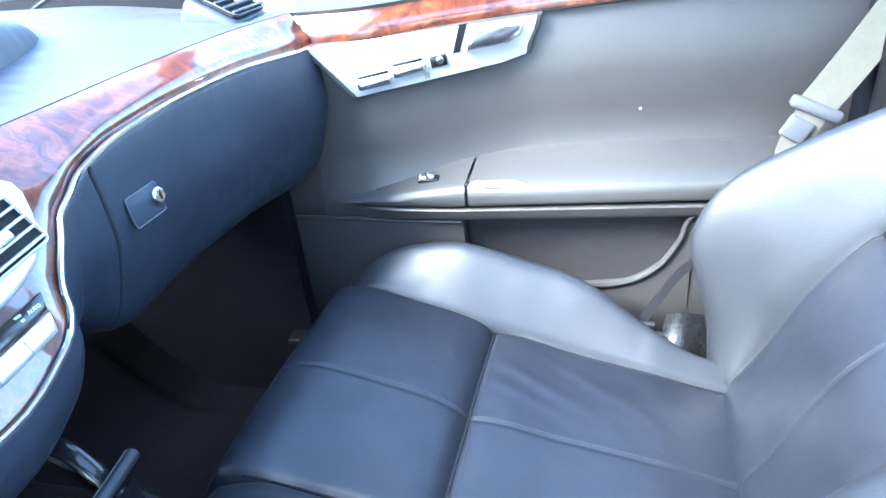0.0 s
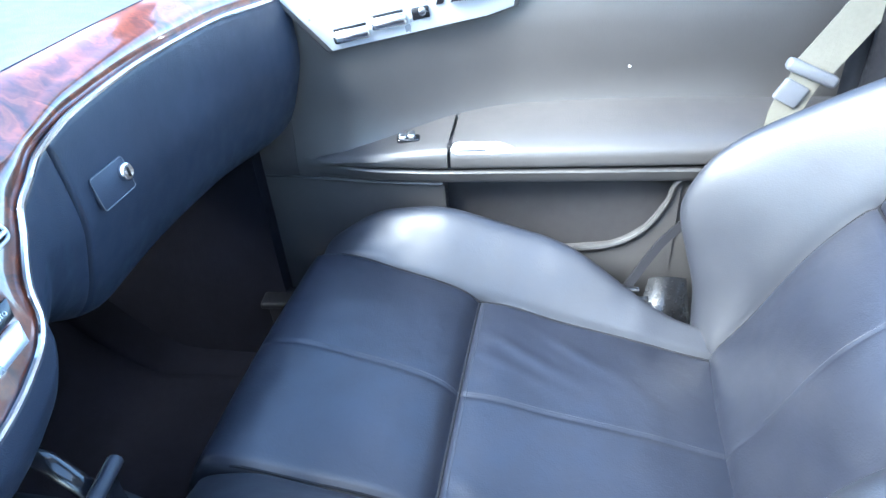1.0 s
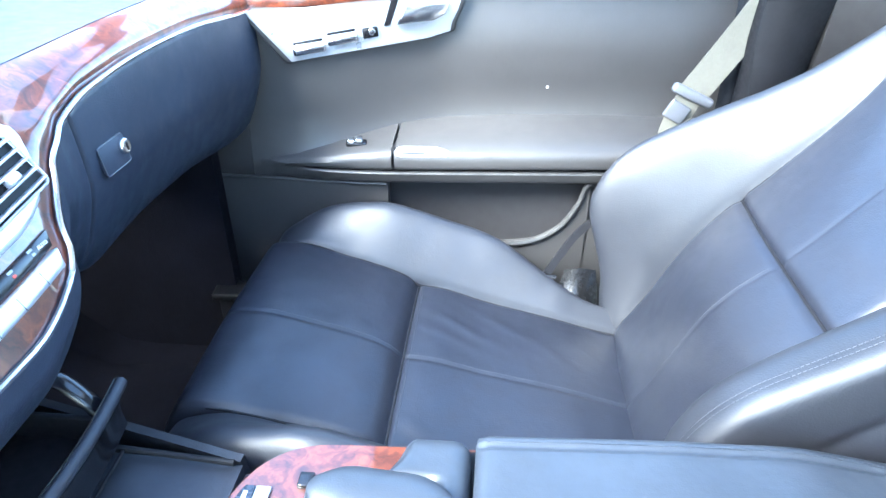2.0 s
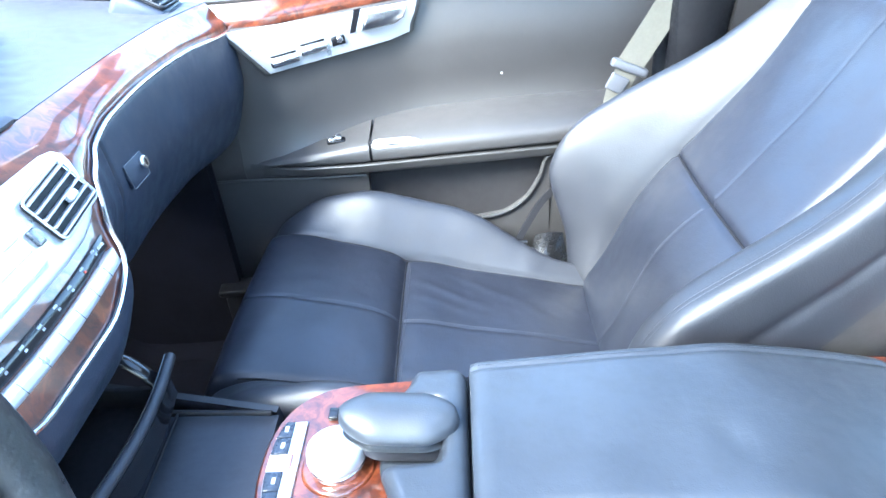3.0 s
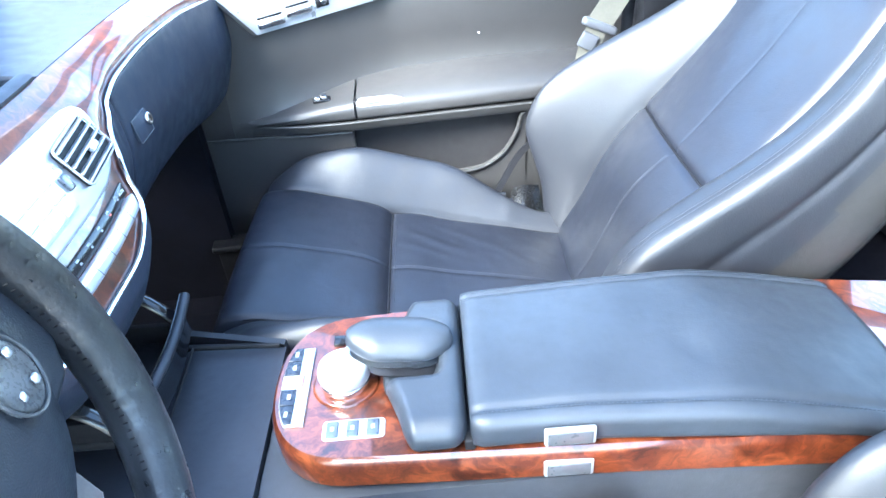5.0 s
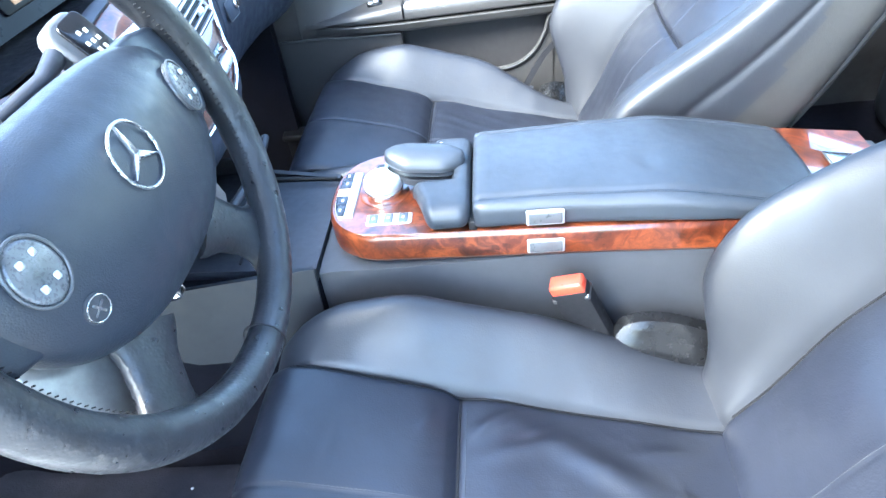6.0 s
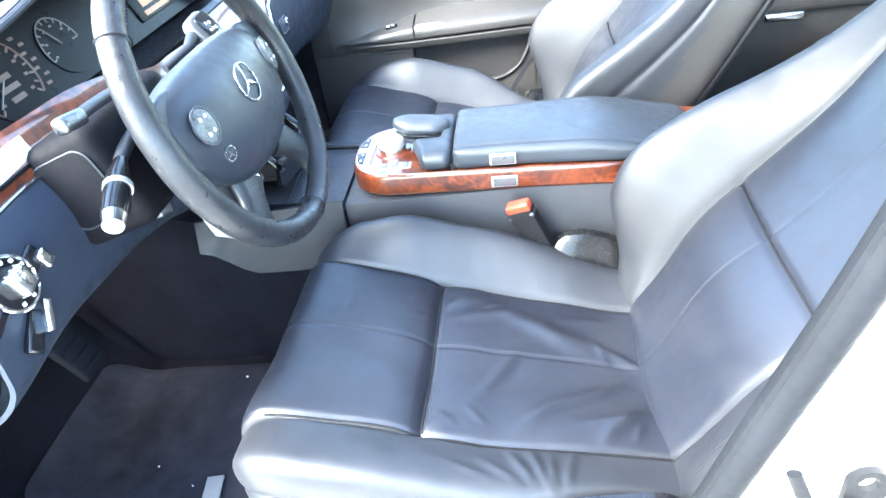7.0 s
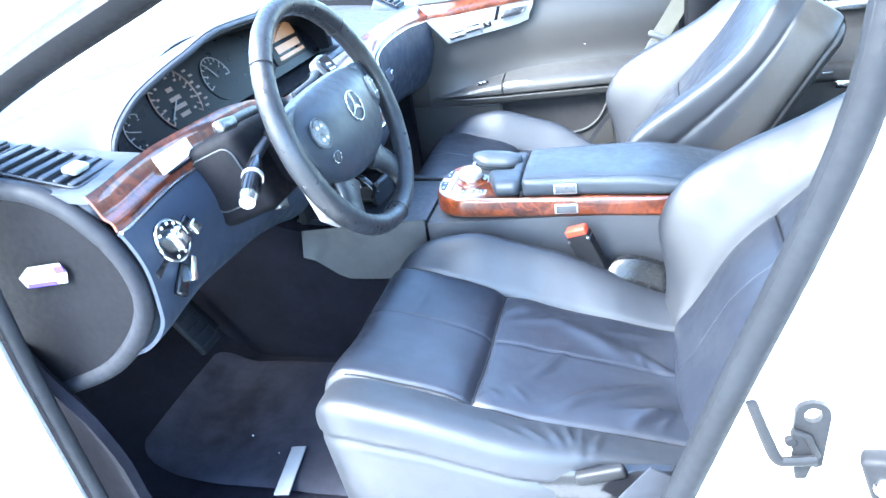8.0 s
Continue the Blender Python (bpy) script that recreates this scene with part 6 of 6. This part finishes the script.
    part("support", rbox((0.55, 0.05, 0.13), 0.005, pose(-0.16, 0.705, 0.152, 0, 0, 5)), BLACK_MATT, st)


far_door()


def rear_door():
    ob = thing("rear_door", (0.95, 0.79, 0.1), "closed far rear door, dark card with a chrome pull", "car door", "far side doors")

    def card(x, z):
        y = 0.760 + lerp_table([(0.1, 0.05), (0.36, 0.0), (0.48, 0.0), (0.55, 0.03), (0.73, 0.0)], z)
        return Vector((x, y, z))
    part("door_card", sheet(card, frange(0.53, 1.55, 30), frange(0.1, 0.75, 24), thick=0.02), DOOR_DARK, ob, "dark door card")
    part("armrest", grid_box(steps(0.56, 1.5, 30), steps(-0.03, 0.03, 6), steps(0.40, 0.455, 6), 0.022, lambda p: Vector((p.x, p.y + 0.748, p.z + 0.02 * smoothstep(0.56, 0.8, p.x)))), DOOR_DARK, ob)
    part("pull_handle", rbox((0.10, 0.016, 0.024), 0.006, pose(0.87, 0.712, 0.420)), CHROME, ob, "chrome pull handle")
    part("switch", rbox((0.03, 0.016, 0.010), 0.004, pose(0.80, 0.722, 0.452)), STEEL, ob)
    part("door_handle", rbox((0.12, 0.012, 0.03), 0.006, pose(0.84, 0.752, 0.625)), CHROME, ob, "chrome inside door handle")
    part("wood_trim", rbox((0.98, 0.012, 0.035), 0.004, pose(1.04, 0.752, 0.705)), WOOD, ob)
    part("door_cap", rbox((1.0, 0.09, 0.03), 0.012, pose(1.04, 0.80, 0.755)), DOOR_DARK, ob)
    part("outer_skin", rbox((1.05, 0.05, 0.78), 0.015, pose(1.04, 0.885, 0.37)), PAINT, ob)


rear_door()


def rear_bench():
    ob = thing("rear_bench", (1.2, 0, 0.14), "dark leather rear bench seat in shadow", "rear seat")
    for yc in (-0.36, 0.36):
        def sh(p, yc=yc):
            s = abs(p.y)
            t = p.z > 0.3
            return Vector((p.x, yc + p.y, p.z + (0.03 * smoothstep(0.18, 0.26, s) - 0.03 * smoothstep(0.9, 1.4, p.x)) * t))
        part("cushion", grid_box(steps(0.92, 1.45, 24), steps(-0.33, 0.33, 24), steps(0.14, 0.36, 8), 0.06, sh), LEATHER, ob)
        fm = pose(1.42, yc, 0.28, 0, 22, 0)
        part("backrest", grid_box(steps(-0.06, 0.08, 8), steps(-0.33, 0.33, 24), steps(0, 0.62, 24), 0.05, lambda p, fm=fm: fm @ Vector((p.x - 0.03 * smoothstep(0.18, 0.27, abs(p.y)) * (p.x < 0), p.y, p.z))), LEATHER, ob)


rear_bench()


# ---- belts and buckles ----
def ribbon(points, width, thick, across):
    across = Vector(across).normalized()
    bm = bmesh.new()
    ps = [Vector(p) for p in points]
    rows = []
    for i, p in enumerate(ps):
        t = (ps[min(i + 1, len(ps) - 1)] - ps[max(i - 1, 0)]).normalized()
        w = (across - t * across.dot(t)).normalized()
        nrm = t.cross(w) * thick / 2
        rows.append([bm.verts.new(p + w * width / 2 + nrm), bm.verts.new(p - w * width / 2 + nrm), bm.verts.new(p - w * width / 2 - nrm), bm.verts.new(p + w * width / 2 - nrm)])
    for a, b in zip(rows, rows[1:]):
        for k in range(4):
            bm.faces.new((a[k], a[(k + 1) % 4], b[(k + 1) % 4], b[k]))
    bm.faces.new(rows[0]), bm.faces.new(rows[-1])
    return bm


GLOSS = material("glossy_dark_grey", (0.009, 0.009, 0.010), 0.26, vary=0.1, scale=20, rough_vary=0.03, spec=0.4)
TONGUE = material("pale_grey_plastic", (0.11, 0.115, 0.13), 0.4, vary=0.1, scale=30)


def far_belt():
    ob = thing("seat_belt", (0.36, 0.70, 0.3), "cream seat belt hanging beside the passenger seat", "seat belt")
    part("webbing", ribbon(smooth_path([(0.39, 0.73, 0.25), (0.355, 0.735, 0.42), (0.335, 0.738, 0.52), (0.356, 0.742, 0.588)], 6), 0.040, 0.0016, (1, 0, -0.45)), BELT, ob, "cream webbing")
    part("webbing", ribbon(smooth_path([(0.356, 0.742, 0.588), (0.415, 0.745, 0.685), (0.485, 0.735, 0.83), (0.555, 0.69, 1.06)], 6), 0.048, 0.0016, (1, 0, -0.45)), BELT, ob, "cream webbing")
    part("tongue", rbox((0.070, 0.016, 0.016), 0.006, pose(0.358, 0.738, 0.590, 0, 24, 0)), TONGUE, ob, "pale grey belt tongue")
    part("tongue_tip", rbox((0.034, 0.008, 0.030), 0.003, pose(0.338, 0.736, 0.564, 0, 28, 0)), TONGUE, ob)
    # shell and strap end down by the seat
    low = thing("belt_anchor", (0.2, 0.66, 0.3), "shiny dark belt anchor cover beside the seat", "belt anchor")
    lip_a, lip_b = Vector((0.165, 0.628, 0.228)), Vector((0.250, 0.640, 0.196))

    def shell(u, v):
        low = lip_a.lerp(lip_b, u)
        high = Vector((0.190 + 0.05 * u, 0.700, 0.282 + 0.004 * u))
        return low.lerp(high, v) + Vector((0, -0.010, 0.012)) * math.sin(math.pi * u) * math.sin(math.pi * (0.15 + 0.7 * v))
    cover = part("cover", sheet(shell, frange(0, 1, 12), frange(0, 1, 10), thick=0.004), GLOSS, low, "shiny dark cover")
    part("cover_lip", tube([lip_a.lerp(lip_b, t) + Vector((0, -0.003, -0.006 * math.sin(math.pi * t))) for t in frange(0, 1, 10)], 0.005, 8), TRIM_GREY, cover)
    part("strap", ribbon(smooth_path([(0.150, 0.630, 0.318), (0.172, 0.650, 0.345), (0.198, 0.670, 0.374), (0.235, 0.690, 0.400)], 6), 0.012, 0.005, (1, 0, -0.6)), BLACK_MATT, low, "dark strap")
    for dz, dx in ((0.0, 0.0), (-0.016, 0.014), (-0.026, 0.020)):
        part("pin", tube([(0.138 + dx, 0.622, 0.318 + dz), (0.166 + dx, 0.632, 0.312 + dz)], 0.0045, 10), STEEL, low)
    part("bracket", rbox((0.06, 0.05, 0.10), 0.01, pose(0.205, 0.675, 0.19)), BLACK_MATT, low)


far_belt()


def buckle():
    ob = thing("belt_buckle", (0.2, -0.148, 0.33), "black seat belt buckle with a red release button", "buckle")
    # own axes: z along the buckle up to its button
    up = Vector((-0.37, -0.06, 0.93)).normalized()
    side = Vector((0.88, -0.25, 0.40))
    side = (side - up * side.dot(up)).normalized()
    m = Matrix((side, up.cross(side), up)).transposed().to_4x4()
    m = m @ Matrix.Diagonal((1.25, 1.2, 1.65, 1))
    m.translation = (0.190, -0.151, 0.371)
    part("housing", grid_box(steps(-0.019, 0.019, 6), steps(-0.011, 0.011, 4), steps(-0.045, 0.040, 10), (0.005, 0.005, 0.006), lambda p: m @ p), BLACK_MATT, ob, "black housing")
    part("release_button", rbox((0.034, 0.018, 0.011), 0.003, m @ pose(0, 0, 0.041)), RED, ob, "red release button")
    part("button_frame", rbox((0.038, 0.021, 0.005), 0.002, m @ pose(0, 0, 0.032)), STEEL, ob)
    part("bracket", grid_box(steps(-0.015, 0.015, 4), steps(-0.006, 0.006, 3), steps(-0.105, -0.045, 8), 0.004, lambda p: m @ Vector((p.x * (1 + 0.2 * bump1(p.z, -0.075, 0.015)), p.y - 0.004, p.z))), GLOSS, ob)
    part("clip", rbox((0.034, 0.020, 0.009), 0.003, m @ pose(0, -0.003, -0.044)), CHROME, ob, "bright clip")
    part("foot", rbox((0.034, 0.018, 0.034), 0.004, m @ pose(0.0, 0, -0.09)), BLACK, ob)
    for i in range(3):
        part("print_bar", rbox((0.014, 0.0005, 0.002), 0, m @ pose(0, -0.0113, -0.004 - 0.006 * i)), PLASTIC_GREY, ob, smooth=False)
    cup = thing("hinge_trim", (0.29, -0.15, 0.33), "shiny black seat hinge trim beside the console", "seat trim")
    part("trim", grid_box(steps(-0.07, 0.07, 12), steps(-0.018, 0.018, 4), steps(-0.035, 0.035, 8), (0.035, 0.012, 0.03), lambda p: pose(0.285, -0.156, 0.325, 0, 22, 0) @ (p + Vector((0, -0.010 * smoothstep(0.02, -0.01, p.z), 0.012 * smoothstep(-0.07, 0.0, p.x))))), GLOSS, cup)


buckle()


# ---- floor things ----
def mats():
    ob = thing("floor_mat", (-0.4, -0.38, 0.095), "worn grey carpet mat in the driver footwell", "floor mat", "floor mats")
    def mt(p, yc):
        x, y, z = p
        w = 1 - 0.12 * smoothstep(-0.5, -0.75, x)
        zz = floor_at(x, 0).z + z + 0.006 + 0.005 * noise.noise(Vector((x * 7, y * 7, yc)))
        return Vector((x, yc + y * w, zz))
    part("mat_top", grid_box(steps(-0.70, -0.18, 30), steps(-0.19, 0.19, 22), [0, 0.006, 0.012], (0.04, 0.04, 0.005), lambda p: mt(p, -0.360)), MAT, ob)
    ob2 = thing("floor_mat", (-0.4, 0.38, 0.095), "dark carpet mat in the passenger footwell", "floor mat", "floor mats")
    part("mat_top", grid_box(steps(-0.80, -0.20, 30), steps(-0.22, 0.22, 24), [0, 0.006, 0.012], (0.04, 0.04, 0.005), lambda p: mt(p, 0.38)), CARPET, ob2)
    tag = thing("plastic_tag", (-0.372, -0.51, 0.115), "strip of white plastic lying on the floor", "litter")
    part("strip", rbox((0.030, 0.12, 0.004), 0.0015, pose(-0.372, -0.515, 0.118, 0, 0, 8)), LABEL_PAPER, tag)
    for x, y, s in ((-0.405, -0.215, 0.004), (-0.50, -0.43, 0.003), (-0.42, -0.47, 0.002)):
        c = thing("crumb", (x, y, 0.112), "small white crumb on the carpet", "litter", "crumbs")
        part("grain", rbox((s, s * 0.8, s * 0.7), s * 0.2, pose(x, y, floor_at(x, y).z + 0.022, 10, 20, 40)), LABEL_WHITE, c)


mats()


def pedals():
    ob = thing("brake_pedal", (-0.62, -0.36, 0.27), "dark rubber brake pedal on a steel arm", "pedal")
    m = axes((-0.610, -0.350, 0.325), (0, 1, 0), (-0.5, 0, 0.86))
    pad = part("pedal_pad", rbox((0.065, 0.10, 0.014), 0.006, m), RUBBER, ob)
    for i in range(4):
        part("rib", rbox((0.050, 0.006, 0.004), 0.0015, m @ pose(0, -0.033 + 0.022 * i, 0.008)), RUBBER, pad)
    part("arm", tube(smooth_path([(-0.622, -0.350, 0.32), (-0.67, -0.345, 0.38), (-0.66, -0.345, 0.52)], 6), 0.011, 8), BLACK_MATT, ob)
    ob = thing("accelerator_pedal", (-0.62, -0.22, 0.2), "slim dark accelerator pedal", "pedal")
    m = axes((-0.735, -0.205, 0.27), (0, 1, 0), (-0.55, 0, 0.83))
    part("pedal_pad", rbox((0.05, 0.15, 0.014), 0.006, m), RUBBER, ob)
    kick = thing("kick_panel", (-0.7, -0.7, 0.2), "dark carpeted kick panel by the hinge post", "trim panel", kind="structure")
    def trim(u, z):
        rear = lerp_table([(0.08, -0.40), (0.2, -0.45), (0.286, -0.476), (0.34, -0.478), (0.43, -0.50), (0.56, -0.56)], z)
        return Vector((-1.0 + u * (rear + 1.0), -0.705 - 0.022 * smoothstep(0.90, 1.0, u) + 0.012 * bump1(u, 0.86, 0.08), z))
    part("panel", sheet(trim, frange(0, 0.7, 7) + frange(0.75, 1, 10), frange(0.08, 0.56, 16), thick=-0.015), CARPET, kick)


pedals()


# the far side of the near opening: seat side controls
def seat_controls():
    ob = thing("seat_rail_cover", (0.2, -0.672, 0.28), "black seat side cover with belt anchor", "seat trim")
    part("cover", grid_box(steps(-0.12, 0.12, 12), steps(-0.012, 0.012, 4), steps(-0.035, 0.035, 6), (0.03, 0.008, 0.02), lambda p: pose(0.22, -0.655, 0.300, 0, -6, 0) @ p), BLACK, ob)
    part("anchor", rbox((0.07, 0.014, 0.020), 0.005, pose(0.22, -0.668, 0.335, 0, -20, 0)), STRIKER, ob)
    part("strap", ribbon(smooth_path([(0.235, -0.690, 0.27), (0.26, -0.70, 0.32), (0.30, -0.705, 0.385)], 6), 0.04, 0.003, (1, 0, -0.3)), PLASTIC, ob, "dark strap")


seat_controls()
